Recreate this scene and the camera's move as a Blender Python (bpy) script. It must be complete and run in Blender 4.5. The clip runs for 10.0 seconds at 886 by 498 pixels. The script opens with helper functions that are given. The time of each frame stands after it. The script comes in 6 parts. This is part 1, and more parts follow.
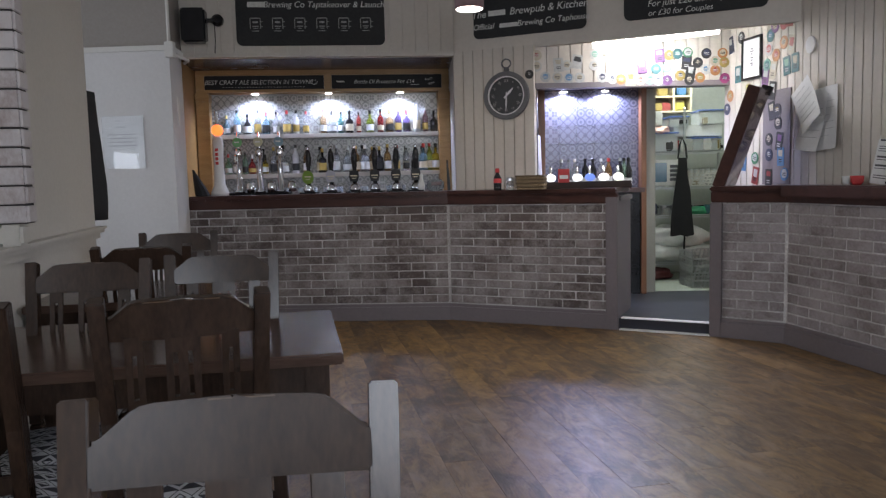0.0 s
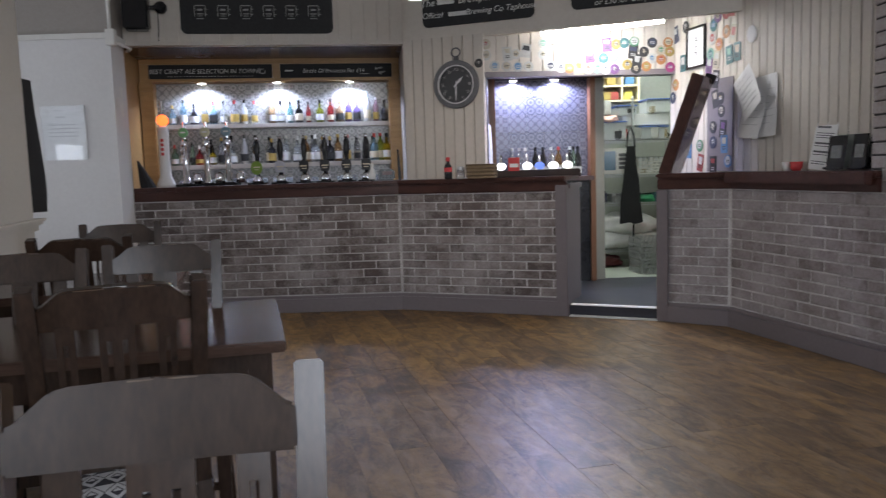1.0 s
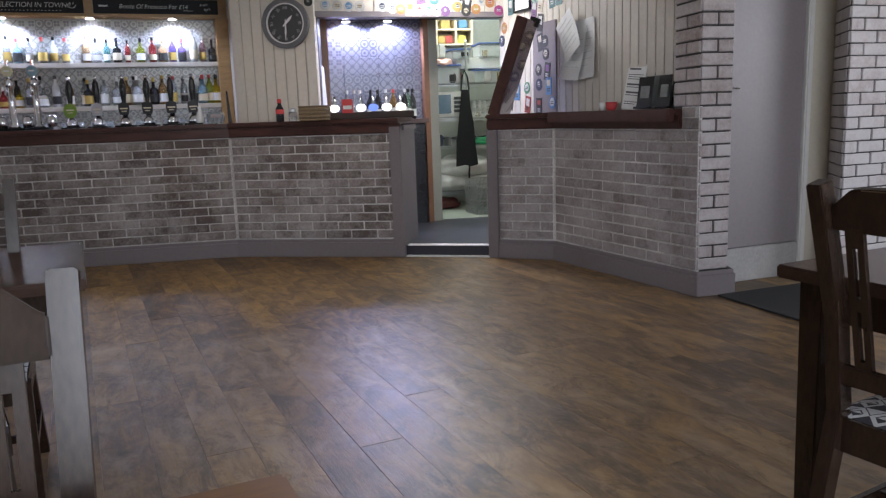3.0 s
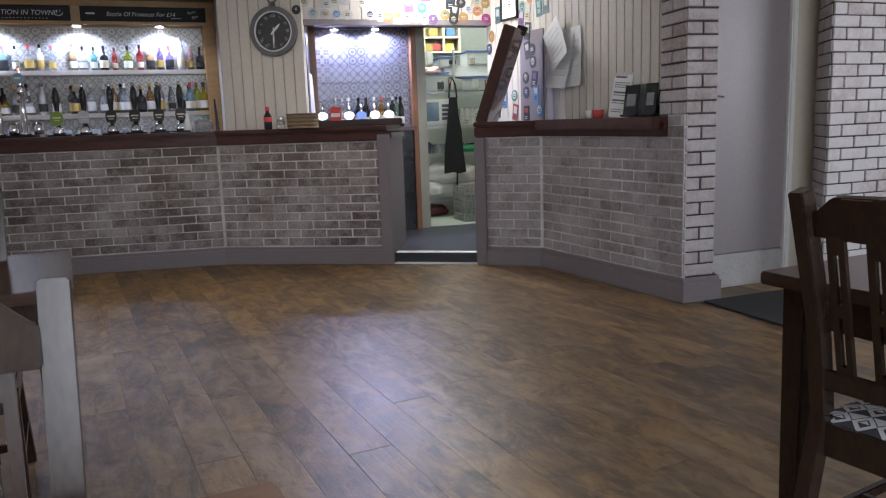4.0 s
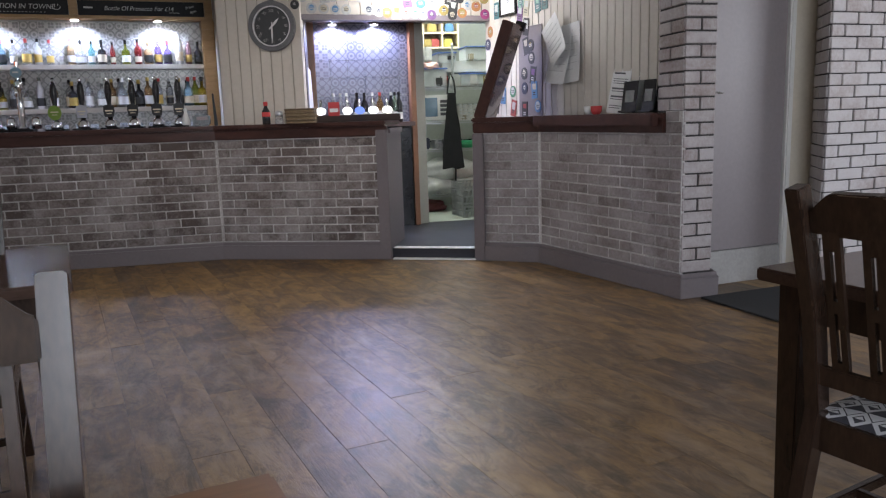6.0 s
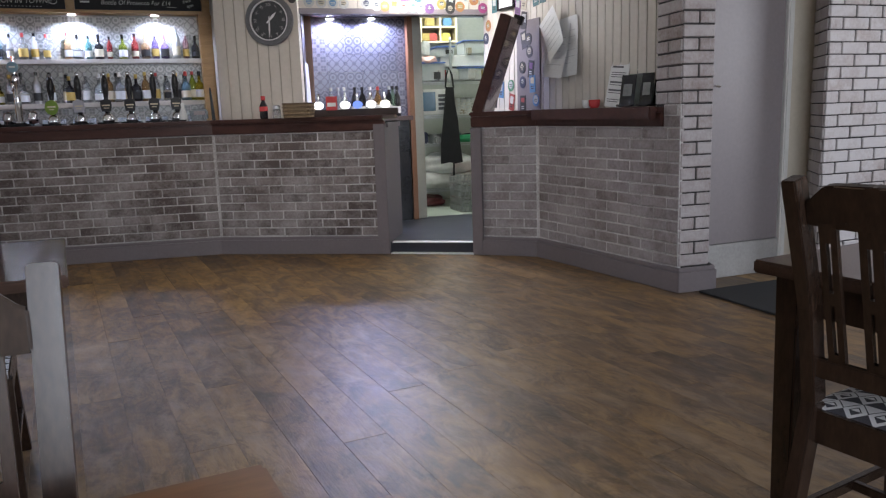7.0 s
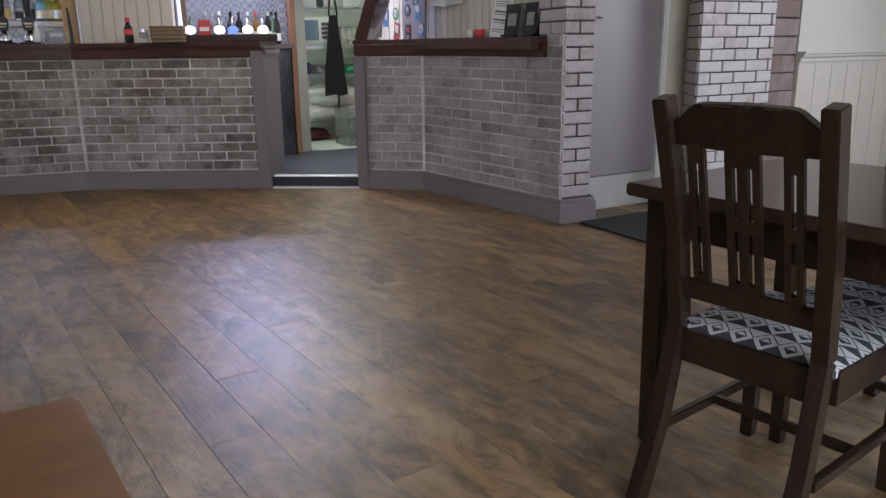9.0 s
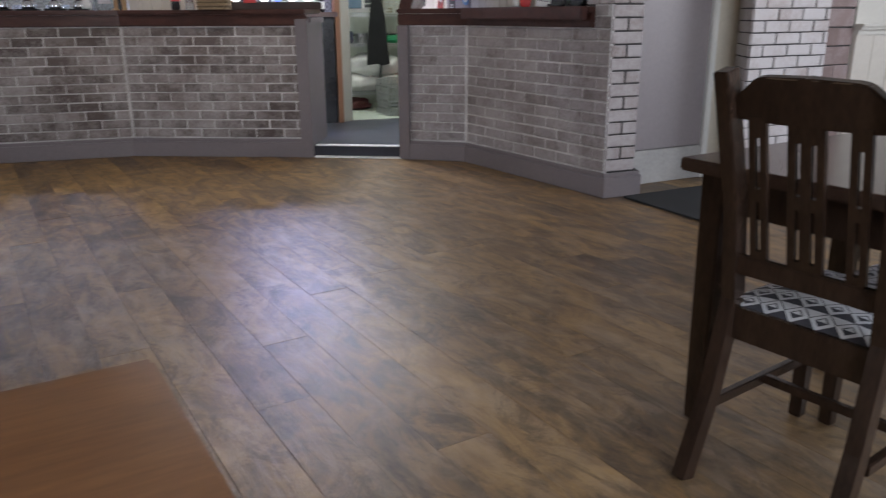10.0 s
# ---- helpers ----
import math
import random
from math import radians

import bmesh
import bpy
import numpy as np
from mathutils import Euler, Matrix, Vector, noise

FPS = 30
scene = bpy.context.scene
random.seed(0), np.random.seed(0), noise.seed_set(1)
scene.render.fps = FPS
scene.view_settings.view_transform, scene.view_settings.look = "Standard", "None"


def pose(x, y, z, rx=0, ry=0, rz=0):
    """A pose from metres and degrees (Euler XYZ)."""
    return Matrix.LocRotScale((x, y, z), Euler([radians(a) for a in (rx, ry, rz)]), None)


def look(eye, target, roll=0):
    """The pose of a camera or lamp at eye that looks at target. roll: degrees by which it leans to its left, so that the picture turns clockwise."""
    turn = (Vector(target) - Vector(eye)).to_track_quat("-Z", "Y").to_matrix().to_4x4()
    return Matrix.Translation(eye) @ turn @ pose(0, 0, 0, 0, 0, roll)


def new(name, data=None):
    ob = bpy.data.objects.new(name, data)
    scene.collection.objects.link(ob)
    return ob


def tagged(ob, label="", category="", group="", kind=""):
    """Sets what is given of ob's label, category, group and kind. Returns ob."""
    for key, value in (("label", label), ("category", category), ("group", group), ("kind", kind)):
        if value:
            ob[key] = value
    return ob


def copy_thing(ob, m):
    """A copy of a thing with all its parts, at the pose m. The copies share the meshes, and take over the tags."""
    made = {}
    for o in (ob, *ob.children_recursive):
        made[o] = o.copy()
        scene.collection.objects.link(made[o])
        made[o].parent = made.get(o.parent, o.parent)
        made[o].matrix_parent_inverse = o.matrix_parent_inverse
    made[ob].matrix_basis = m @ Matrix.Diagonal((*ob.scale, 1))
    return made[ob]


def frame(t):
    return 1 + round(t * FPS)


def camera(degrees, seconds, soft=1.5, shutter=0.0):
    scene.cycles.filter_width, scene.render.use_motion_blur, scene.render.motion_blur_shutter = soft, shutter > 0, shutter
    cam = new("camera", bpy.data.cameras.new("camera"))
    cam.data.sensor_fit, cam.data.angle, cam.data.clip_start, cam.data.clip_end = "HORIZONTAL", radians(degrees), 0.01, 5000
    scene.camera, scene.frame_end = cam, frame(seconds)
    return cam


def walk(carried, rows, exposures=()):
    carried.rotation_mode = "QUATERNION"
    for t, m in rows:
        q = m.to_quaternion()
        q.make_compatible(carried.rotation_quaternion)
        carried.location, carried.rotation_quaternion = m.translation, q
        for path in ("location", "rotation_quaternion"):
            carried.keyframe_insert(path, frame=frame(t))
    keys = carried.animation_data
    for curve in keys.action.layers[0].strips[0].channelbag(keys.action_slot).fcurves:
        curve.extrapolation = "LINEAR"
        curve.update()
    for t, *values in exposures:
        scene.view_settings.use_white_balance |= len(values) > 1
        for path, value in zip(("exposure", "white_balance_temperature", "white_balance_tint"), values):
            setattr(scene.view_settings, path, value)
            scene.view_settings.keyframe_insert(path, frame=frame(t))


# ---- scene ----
cam = camera(60.0, 10.0, soft=1.2, shutter=0.5)
PATH = [
    (0, (-0.032, 0.058, 1.227), (-0.139, 2.047, 1.044), -1.4),
    (0.5, (-0.016, 0.057, 1.21), (-0.087, 2.045, 1.007), -1.8),
    (1, (0.007, 0.06, 1.207), (0.013, 2.049, 0.999), -1.8),
    (1.5, (0.059, 0.016, 1.224), (0.212, 1.996, 0.986), -2.0),
    (2, (0.09, 0.004, 1.152), (0.377, 1.956, 0.82), -2.4),
    (2.5, (0.099, 0.006, 1.146), (0.441, 1.942, 0.779), -2.1),
    (3, (0.113, 0.011, 1.147), (0.497, 1.943, 0.797), -2.0),
    (4.5, (0.11, -0.009, 1.154), (0.526, 1.919, 0.821), -2.0),
    (5, (0.119, 0.0, 1.147), (0.535, 1.927, 0.814), -2.0),
    (5.5, (0.109, -0.009, 1.154), (0.527, 1.917, 0.818), -1.8),
    (7, (0.119, -0.007, 1.145), (0.539, 1.915, 0.788), -1.9),
    (7.5, (0.114, -0.014, 1.146), (0.538, 1.907, 0.791), -2.0),
    (8, (0.146, -0.012, 1.123), (0.63, 1.889, 0.732), -2.0),
    (8.5, (0.18, 0.017, 1.093), (0.779, 1.874, 0.654), -1.7),
    (9, (0.185, 0.048, 1.092), (0.86, 1.858, 0.573), -0.7),
    (9.5, (0.186, 0.058, 1.091), (0.867, 1.851, 0.524), -0.0),
    (10, (0.152, 0.064, 1.091), (0.733, 1.885, 0.502), -0.3),
]
walk(cam, [(t, look(eye, target, roll)) for t, eye, target, roll in PATH], [(0, -0.12, 6500, 11.5), (1.5, 0.04, 6500, 11.5), (3, 0.1, 6500, 11.5), (8.4, 0.1, 6500, 11.5), (9.0, 0.24, 6500, 11.5), (10, 0.33, 6500, 11.5)])

# ---------------------------------------------------------------- light
world = bpy.data.worlds.new("sky")
scene.world = world
world.use_nodes = True
wn = world.node_tree
sky = wn.nodes.new("ShaderNodeTexSky")
sky.sky_type, sky.sun_disc = "NISHITA", False
sky.sun_elevation, sky.sun_rotation = radians(35), radians(120)
wn.links.new(sky.outputs[0], wn.nodes["Background"].inputs[0])
wn.nodes["Background"].inputs[1].default_value = 0.1


def area_lamp(name, m, sx, sy, watts, colour, spread=180):
    d = bpy.data.lights.new(name, "AREA")
    d.shape, d.size, d.size_y, d.energy, d.color, d.spread = "RECTANGLE", sx, sy, watts, colour, radians(spread)
    ob = new(name, d)
    ob.matrix_world = m
    return ob


def spot_lamp(name, eye, target, watts, colour, size=80, blend=0.6, radius=0.02):
    d = bpy.data.lights.new(name, "SPOT")
    d.energy, d.color, d.spot_size, d.spot_blend, d.shadow_soft_size = watts, colour, radians(size), blend, radius
    ob = new(name, d)
    ob.matrix_world = look(eye, target)
    return ob


DAY = (0.82, 0.89, 1.0)
# daylight in the window openings of the outer walls
area_lamp("daylight_right", look((5.85, 2.3, 1.75), (0.8, 2.2, 0.0)), 1.6, 1.35, 50, DAY)
area_lamp("daylight_rear", look((1.85, -2.9, 2.05), (1.4, 4.0, 0.6)), 3.1, 1.5, 140, DAY)
area_lamp("daylight_far_left", look((-5.4, 5.3, 1.7), (0.0, 4.9, 0.8)), 1.3, 1.3, 42, DAY)
area_lamp("daylight_far_side", look((-5.42, 0.85, 1.42), (0.0, 0.85, 1.42)), 0.8, 0.62, 8, DAY)
# lamps of the place
# the back bar's recess stands at a slight turn to the counter
SWING = Matrix.Translation((-1.585, 7.745, 0)) @ Matrix.Rotation(radians(9.5), 4, "Z") @ Matrix.Diagonal((0.96, 1, 1, 1)) @ Matrix.Translation((1.6275, -7.85, 0))
for x in (-2.33, -1.59, -0.857):
    spot_lamp("backbar_spot", SWING @ Vector((x, 7.775, 2.085)), SWING @ Vector((x, 7.80, 1.0)), 50, (0.60, 0.71, 1.0), 155, 0.6)
for x in (0.74, 1.13):
    spot_lamp("hatch_spot", (x, 7.425, 1.985), (x, 7.40, 1.0), 44, (0.56, 0.60, 1.0), 168, 0.35)
area_lamp("pendant_light", look((-0.10, 5.35, 2.34), (-0.10, 5.35, 0)), 0.16, 0.16, 9, (1.0, 0.90, 0.80))
area_lamp("kitchen_lamp", look((1.9, 8.15, 2.45), (1.9, 8.2, 0)), 0.9, 0.5, 30, (0.93, 1.0, 0.92))
area_lamp("passage_lamp", look((1.28, 6.58, 2.285), (1.36, 6.68, 0)), 1.2, 0.06, 22, (0.95, 0.97, 1.0))

# ---------------------------------------------------------------- materials


def mat(name):
    m = bpy.data.materials.new(name)
    m.use_nodes = True
    return m, m.node_tree, m.node_tree.nodes["Principled BSDF"]


def node(nt, kind, **inputs):
    n = nt.nodes.new(kind)
    for k, v in inputs.items():
        n.inputs[k.replace("_", " ")].default_value = v
    return n


def ramp(nt, fac, stops):
    r = nt.nodes.new("ShaderNodeValToRGB")
    e = r.color_ramp.elements
    while len(e) < len(stops):
        e.new(0.5)
    for el, (p, c) in zip(e, stops):
        el.position, el.color = p, (*c, 1)
    nt.links.new(fac, r.inputs[0])
    return r.outputs[0]


def mix(nt, fac, a, b, mode="MIX"):
    n = nt.nodes.new("ShaderNodeMix")
    n.data_type, n.blend_type = "RGBA", mode
    for k, v in ((0, fac), (6, a), (7, b)):
        if isinstance(v, (int, float)):
            n.inputs[k].default_value = v
        elif isinstance(v, tuple):
            n.inputs[k].default_value = (*v, 1)
        else:
            nt.links.new(v, n.inputs[k])
    return n.outputs[2]


def calc(nt, op, a, b=0.0, c=None):
    n = nt.nodes.new("ShaderNodeMath")
    n.operation = op
    for k, v in ((0, a), (1, b), (2, c)):
        if v is None:
            continue
        if isinstance(v, (int, float)):
            n.inputs[k].default_value = v
        else:
            nt.links.new(v, n.inputs[k])
    return n.outputs[0]


def coords(nt, scale=(1, 1, 1), offset=True):
    """Object coordinates, shifted by each object's own random number."""
    tc = nt.nodes.new("ShaderNodeTexCoord")
    mp = nt.nodes.new("ShaderNodeMapping")
    mp.inputs["Scale"].default_value = scale
    nt.links.new(tc.outputs["Object"], mp.inputs["Vector"])
    rnd = nt.nodes.new("ShaderNodeObjectInfo").outputs["Random"]
    if offset:
        cx = nt.nodes.new("ShaderNodeCombineXYZ")
        for i, k in enumerate((37.0, 53.0, 71.0)):
            nt.links.new(calc(nt, "MULTIPLY", rnd, k), cx.inputs[i])
        nt.links.new(cx.outputs[0], mp.inputs["Location"])
    return mp.outputs[0], rnd


def noise_of(nt, vec, scale, detail=4, rough=0.55, distort=0.0):
    n = node(nt, "ShaderNodeTexNoise", Scale=scale, Detail=detail, Roughness=rough, Distortion=distort)
    nt.links.new(vec, n.inputs["Vector"])
    return n.outputs["Fac"]


def bump(nt, bsdf, height, strength, distance=0.01):
    b = node(nt, "ShaderNodeBump", Strength=strength, Distance=distance)
    nt.links.new(height, b.inputs["Height"])
    nt.links.new(b.outputs[0], bsdf.inputs["Normal"])


def surface(name, dark, light, rough=0.6, metal=0.0, coarse=3.0, fine=60.0, relief=0.15, vary=0.0, stretch=(1, 1, 1), spec=0.5, rough_var=0.15):
    m, nt, b = mat(name)
    v, rnd = coords(nt, stretch)
    n1, n2 = noise_of(nt, v, coarse, 5), noise_of(nt, v, fine, 3)
    f = calc(nt, "MULTIPLY_ADD", n2, 0.45, calc(nt, "MULTIPLY", n1, 0.62))
    col = ramp(nt, f, [(0.32, dark), (0.72, light)])
    if vary:
        hsv = node(nt, "ShaderNodeHueSaturation")
        nt.links.new(col, hsv.inputs["Color"])
        nt.links.new(calc(nt, "MULTIPLY_ADD", rnd, vary, 1 - vary / 2), hsv.inputs["Value"])
        col = hsv.outputs[0]
    nt.links.new(col, b.inputs["Base Color"])
    nt.links.new(calc(nt, "MULTIPLY_ADD", n1, rough_var, rough - rough_var / 2), b.inputs["Roughness"])
    b.inputs["Metallic"].default_value = metal
    b.inputs["Specular IOR Level"].default_value = spec
    bump(nt, b, f, relief, 0.004)
    return m


def flat(name, c, rough=0.5, metal=0.0):
    k = 0.88
    return surface(name, tuple(x * k for x in c), c, rough, metal, 8, 120, 0.03)


def glow(name, c, power):
    m, nt, b = mat(name)
    b.inputs["Base Color"].default_value = (*c, 1)
    b.inputs["Emission Color"].default_value = (*c, 1)
    b.inputs["Emission Strength"].default_value = power
    return m


def glass(name, c, rough=0.05, trans=0.85):
    m, nt, b = mat(name)
    v, rnd = coords(nt)
    n1 = noise_of(nt, v, 30, 2)
    nt.links.new(mix(nt, n1, tuple(x * 0.8 for x in c), c), b.inputs["Base Color"])
    b.inputs["Roughness"].default_value = rough
    b.inputs["Transmission Weight"].default_value = trans
    b.inputs["IOR"].default_value = 1.45
    return m


CREAM = surface("cream_paint", (0.52, 0.475, 0.42), (0.60, 0.555, 0.495), 0.55, coarse=1.5, fine=30, relief=0.05, vary=0.05)
CREAM_WALL = surface("cream_wall_paint", (0.50, 0.475, 0.43), (0.58, 0.55, 0.50), 0.6, coarse=0.9, fine=45, relief=0.06)
WHITE_WALL = surface("white_wall_paint", (0.66, 0.65, 0.65), (0.74, 0.73, 0.73), 0.6, coarse=0.9, fine=45, relief=0.05)
SHADED_TAUPE = surface("shaded_taupe_paint", (0.30, 0.275, 0.25), (0.36, 0.33, 0.305), 0.6, coarse=0.9, fine=45, relief=0.05)
WHITE = surface("white_gloss_paint", (0.68, 0.67, 0.64), (0.78, 0.77, 0.74), 0.35, coarse=4, fine=60, relief=0.04)
LILAC = surface("lilac_grey_paint", (0.165, 0.142, 0.150), (0.205, 0.178, 0.187), 0.45, coarse=1.2, fine=50, relief=0.05)
LILAC_DOOR = surface("lilac_door_paint", (0.235, 0.208, 0.218), (0.285, 0.252, 0.262), 0.42, coarse=0.8, fine=40, relief=0.04)
CONCRETE = surface("painted_concrete", (0.30, 0.29, 0.28), (0.44, 0.43, 0.42), 0.75, coarse=6, fine=50, relief=0.3)
PLASTER = surface("ceiling_plaster", (0.60, 0.58, 0.54), (0.68, 0.66, 0.62), 0.8, coarse=1, fine=40, relief=0.05)
MORTAR = surface("washed_mortar", (0.20, 0.18, 0.172), (0.68, 0.655, 0.65), 0.85, coarse=3.2, fine=70, relief=0.4)
DARK_MORTAR = surface("dark_mortar", (0.022, 0.020, 0.021), (0.065, 0.060, 0.060), 0.9, coarse=6, fine=70, relief=0.5)
MAHOGANY = surface("mahogany_varnish", (0.035, 0.013, 0.011), (0.085, 0.034, 0.026), 0.32, coarse=3, fine=30, relief=0.06, stretch=(1, 6, 6))
OAK = surface("golden_oak", (0.30, 0.165, 0.055), (0.48, 0.29, 0.115), 0.42, coarse=3, fine=28, relief=0.08, stretch=(1, 7, 7), vary=0.15)
CHAIR_WOOD = surface("dark_stained_wood", (0.020, 0.0115, 0.008), (0.050, 0.029, 0.020), 0.25, coarse=4, fine=30, relief=0.02, stretch=(4, 4, 1), vary=0.15, rough_var=0.1, spec=0.5)
WORN_WOOD = surface("worn_wood_edge", (0.05, 0.03, 0.018), (0.14, 0.085, 0.047), 0.5, coarse=14, fine=90, relief=0.1)
TABLE_WOOD = surface("dark_table_varnish", (0.055, 0.032, 0.024), (0.10, 0.06, 0.044), 0.22, coarse=2.5, fine=22, relief=0.03, stretch=(1, 7, 7), rough_var=0.06)
RED_TABLE = surface("red_brown_table_varnish", (0.125, 0.050, 0.018), (0.215, 0.095, 0.036), 0.36, coarse=2, fine=20, relief=0.03, stretch=(1, 7, 7), rough_var=0.06)
BLACK = surface("black_plastic", (0.007, 0.007, 0.008), (0.015, 0.015, 0.017), 0.25, coarse=6, fine=80, relief=0.03, spec=0.4)
BLACK_CLOTH = surface("black_cloth", (0.008, 0.008, 0.009), (0.022, 0.022, 0.024), 0.9, coarse=10, fine=200, relief=0.3)
RUBBER = surface("black_ribbed_mat", (0.012, 0.013, 0.014), (0.026, 0.027, 0.029), 0.8, coarse=6, fine=260, relief=0.5)
VINYL = surface("blue_grey_vinyl", (0.030, 0.032, 0.042), (0.055, 0.058, 0.075), 0.35, coarse=3, fine=90, relief=0.08)
CHROME = surface("chrome", (0.62, 0.62, 0.64), (0.78, 0.78, 0.80), 0.12, 1.0, coarse=6, fine=60, relief=0.02, rough_var=0.08)
STEEL = surface("brushed_steel", (0.45, 0.46, 0.47), (0.62, 0.63, 0.64), 0.3, 1.0, coarse=6, fine=60, relief=0.05, rough_var=0.1)
CHALK = surface("chalkboard", (0.010, 0.011, 0.012), (0.026, 0.027, 0.028), 0.75, coarse=5, fine=40, relief=0.05)
CHALK_WHITE = surface("chalk_lettering", (0.5, 0.5, 0.48), (0.75, 0.75, 0.72), 0.9, coarse=40, fine=160, relief=0.1)
PAPER = surface("white_paper", (0.66, 0.66, 0.66), (0.76, 0.76, 0.76), 0.7, coarse=5, fine=60, relief=0.06)
CHALK_DIM = surface("thin_chalk", (0.22, 0.22, 0.215), (0.42, 0.42, 0.41), 0.9, coarse=40, fine=160, relief=0.1)
INK = flat("grey_ink", (0.10, 0.10, 0.11), 0.8)
SOFFIT = surface("dark_glossy_soffit", (0.055, 0.04, 0.045), (0.085, 0.065, 0.07), 0.25, coarse=2, fine=30, relief=0.04)


def brick_material(name, dark, mid, wash, amount, spread=0.3):
    """Fired clay under a thin, uneven lime wash that lies thicker in some stretches of wall."""
    m, nt, b = mat(name)
    v, rnd = coords(nt)
    geo = nt.nodes.new("ShaderNodeNewGeometry")
    n1, n2, n3 = noise_of(nt, v, 9, 5), noise_of(nt, v, 48, 5, 0.65), noise_of(nt, v, 170, 2)
    wide = noise_of(nt, geo.outputs["Position"], 2.6, 7, 0.68)
    clay = ramp(nt, calc(nt, "MULTIPLY_ADD", rnd, 0.45, calc(nt, "MULTIPLY", n1, 0.55)), [(0.25, dark), (0.75, mid)])
    w = calc(nt, "MULTIPLY_ADD", n2, 0.55, calc(nt, "MULTIPLY_ADD", rnd, spread * 0.5, calc(nt, "MULTIPLY_ADD", wide, 1.15, calc(nt, "MULTIPLY_ADD", n1, 0.4, -0.175))))
    w = calc(nt, "SMOOTH_MIN", calc(nt, "MULTIPLY", calc(nt, "MAXIMUM", calc(nt, "SUBTRACT", w, 1.18 - amount), 0.0), 2.2), 1.0, 0.1)
    nt.links.new(mix(nt, w, clay, wash), b.inputs["Base Color"])
    b.inputs["Roughness"].default_value = 0.78
    bump(nt, b, calc(nt, "MULTIPLY_ADD", n3, 0.4, n2), 0.6, 0.005)
    return m


BRICK = brick_material("limewashed_brick", (0.085, 0.066, 0.060), (0.155, 0.121, 0.110), (0.37, 0.335, 0.33), 0.39)
WASHED_BRICK = brick_material("thickly_limewashed_brick", (0.14, 0.113, 0.108), (0.21, 0.178, 0.172), (0.37, 0.335, 0.34), 0.47)
PALE_BRICK = brick_material("white_painted_brick", (0.30, 0.225, 0.205), (0.40, 0.33, 0.315), (0.56, 0.525, 0.53), 0.62)
STONE = brick_material("reddish_stone", (0.19, 0.13, 0.12), (0.27, 0.20, 0.19), (0.36, 0.31, 0.31), 0.22)


def plank_material():
    """Old worn oak boards; floor lit beyond the counter's shadow is painted paler."""
    m, nt, b = mat("old_oak_boards")
    v, rnd = coords(nt, (0.9, 5.5, 1.0))
    grain, fine = noise_of(nt, v, 3.0, 7, 0.62, 0.7), noise_of(nt, v, 15, 5, 0.6, 0.4)
    streak = noise_of(nt, v, 6.5, 8, 0.72, 1.0)
    smudge = noise_of(nt, coords(nt, (1.3, 2.3, 1.0))[0], 3.2, 7, 0.66, 0.9)
    tone = calc(nt, "MULTIPLY_ADD", rnd, 0.12, calc(nt, "MULTIPLY_ADD", grain, 0.22, calc(nt, "MULTIPLY_ADD", fine, 0.12, calc(nt, "MULTIPLY_ADD", streak, 0.16, calc(nt, "MULTIPLY_ADD", smudge, 0.80, -0.21)))))
    tone = calc(nt, "MULTIPLY_ADD", tone, 1.22, -0.11)
    wood = ramp(nt, tone, [(0.24, (0.020, 0.011, 0.005)), (0.42, (0.085, 0.046, 0.016)), (0.57, (0.215, 0.120, 0.036)), (0.78, (0.39, 0.24, 0.085))])
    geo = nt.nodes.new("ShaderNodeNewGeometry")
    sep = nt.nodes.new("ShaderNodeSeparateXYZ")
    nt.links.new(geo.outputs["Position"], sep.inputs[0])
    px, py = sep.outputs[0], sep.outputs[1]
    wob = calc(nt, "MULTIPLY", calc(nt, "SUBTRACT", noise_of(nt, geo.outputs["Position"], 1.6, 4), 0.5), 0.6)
    # edge of the painted counter shadow: a line along the bar, and one that slants to the doorway
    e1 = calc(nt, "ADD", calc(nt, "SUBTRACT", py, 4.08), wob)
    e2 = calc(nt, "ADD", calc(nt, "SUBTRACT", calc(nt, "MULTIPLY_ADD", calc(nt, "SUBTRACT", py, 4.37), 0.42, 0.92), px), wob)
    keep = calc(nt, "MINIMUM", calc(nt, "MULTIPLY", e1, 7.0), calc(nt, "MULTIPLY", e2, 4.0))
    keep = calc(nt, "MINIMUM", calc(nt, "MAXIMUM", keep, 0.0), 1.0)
    # right side stays amber; nearer boards get their brightness painted in
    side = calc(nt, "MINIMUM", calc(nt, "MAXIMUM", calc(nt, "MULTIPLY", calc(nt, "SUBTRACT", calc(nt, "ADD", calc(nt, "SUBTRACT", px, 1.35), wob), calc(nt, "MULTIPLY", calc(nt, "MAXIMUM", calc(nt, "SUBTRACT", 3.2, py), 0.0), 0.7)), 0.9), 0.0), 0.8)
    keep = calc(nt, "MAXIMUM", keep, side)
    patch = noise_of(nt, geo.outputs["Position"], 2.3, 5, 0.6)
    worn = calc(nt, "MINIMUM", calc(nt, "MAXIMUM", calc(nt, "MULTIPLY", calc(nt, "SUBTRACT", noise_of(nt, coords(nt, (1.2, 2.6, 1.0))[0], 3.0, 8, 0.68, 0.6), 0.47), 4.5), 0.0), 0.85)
    lit_dust = calc(nt, "MULTIPLY", calc(nt, "SUBTRACT", 1.15, keep), calc(nt, "MULTIPLY_ADD", patch, 0.34, calc(nt, "MULTIPLY", worn, 0.36)))
    v2, rnd2 = coords(nt, (1.1, 2.2, 1.0))
    stain = calc(nt, "MINIMUM", calc(nt, "MAXIMUM", calc(nt, "MULTIPLY", calc(nt, "SUBTRACT", noise_of(nt, v2, 2.6, 9, 0.78, 1.0), 0.51), 5.0), 0.0), 0.55)
    col = mix(nt, lit_dust, wood, (0.40, 0.30, 0.21))
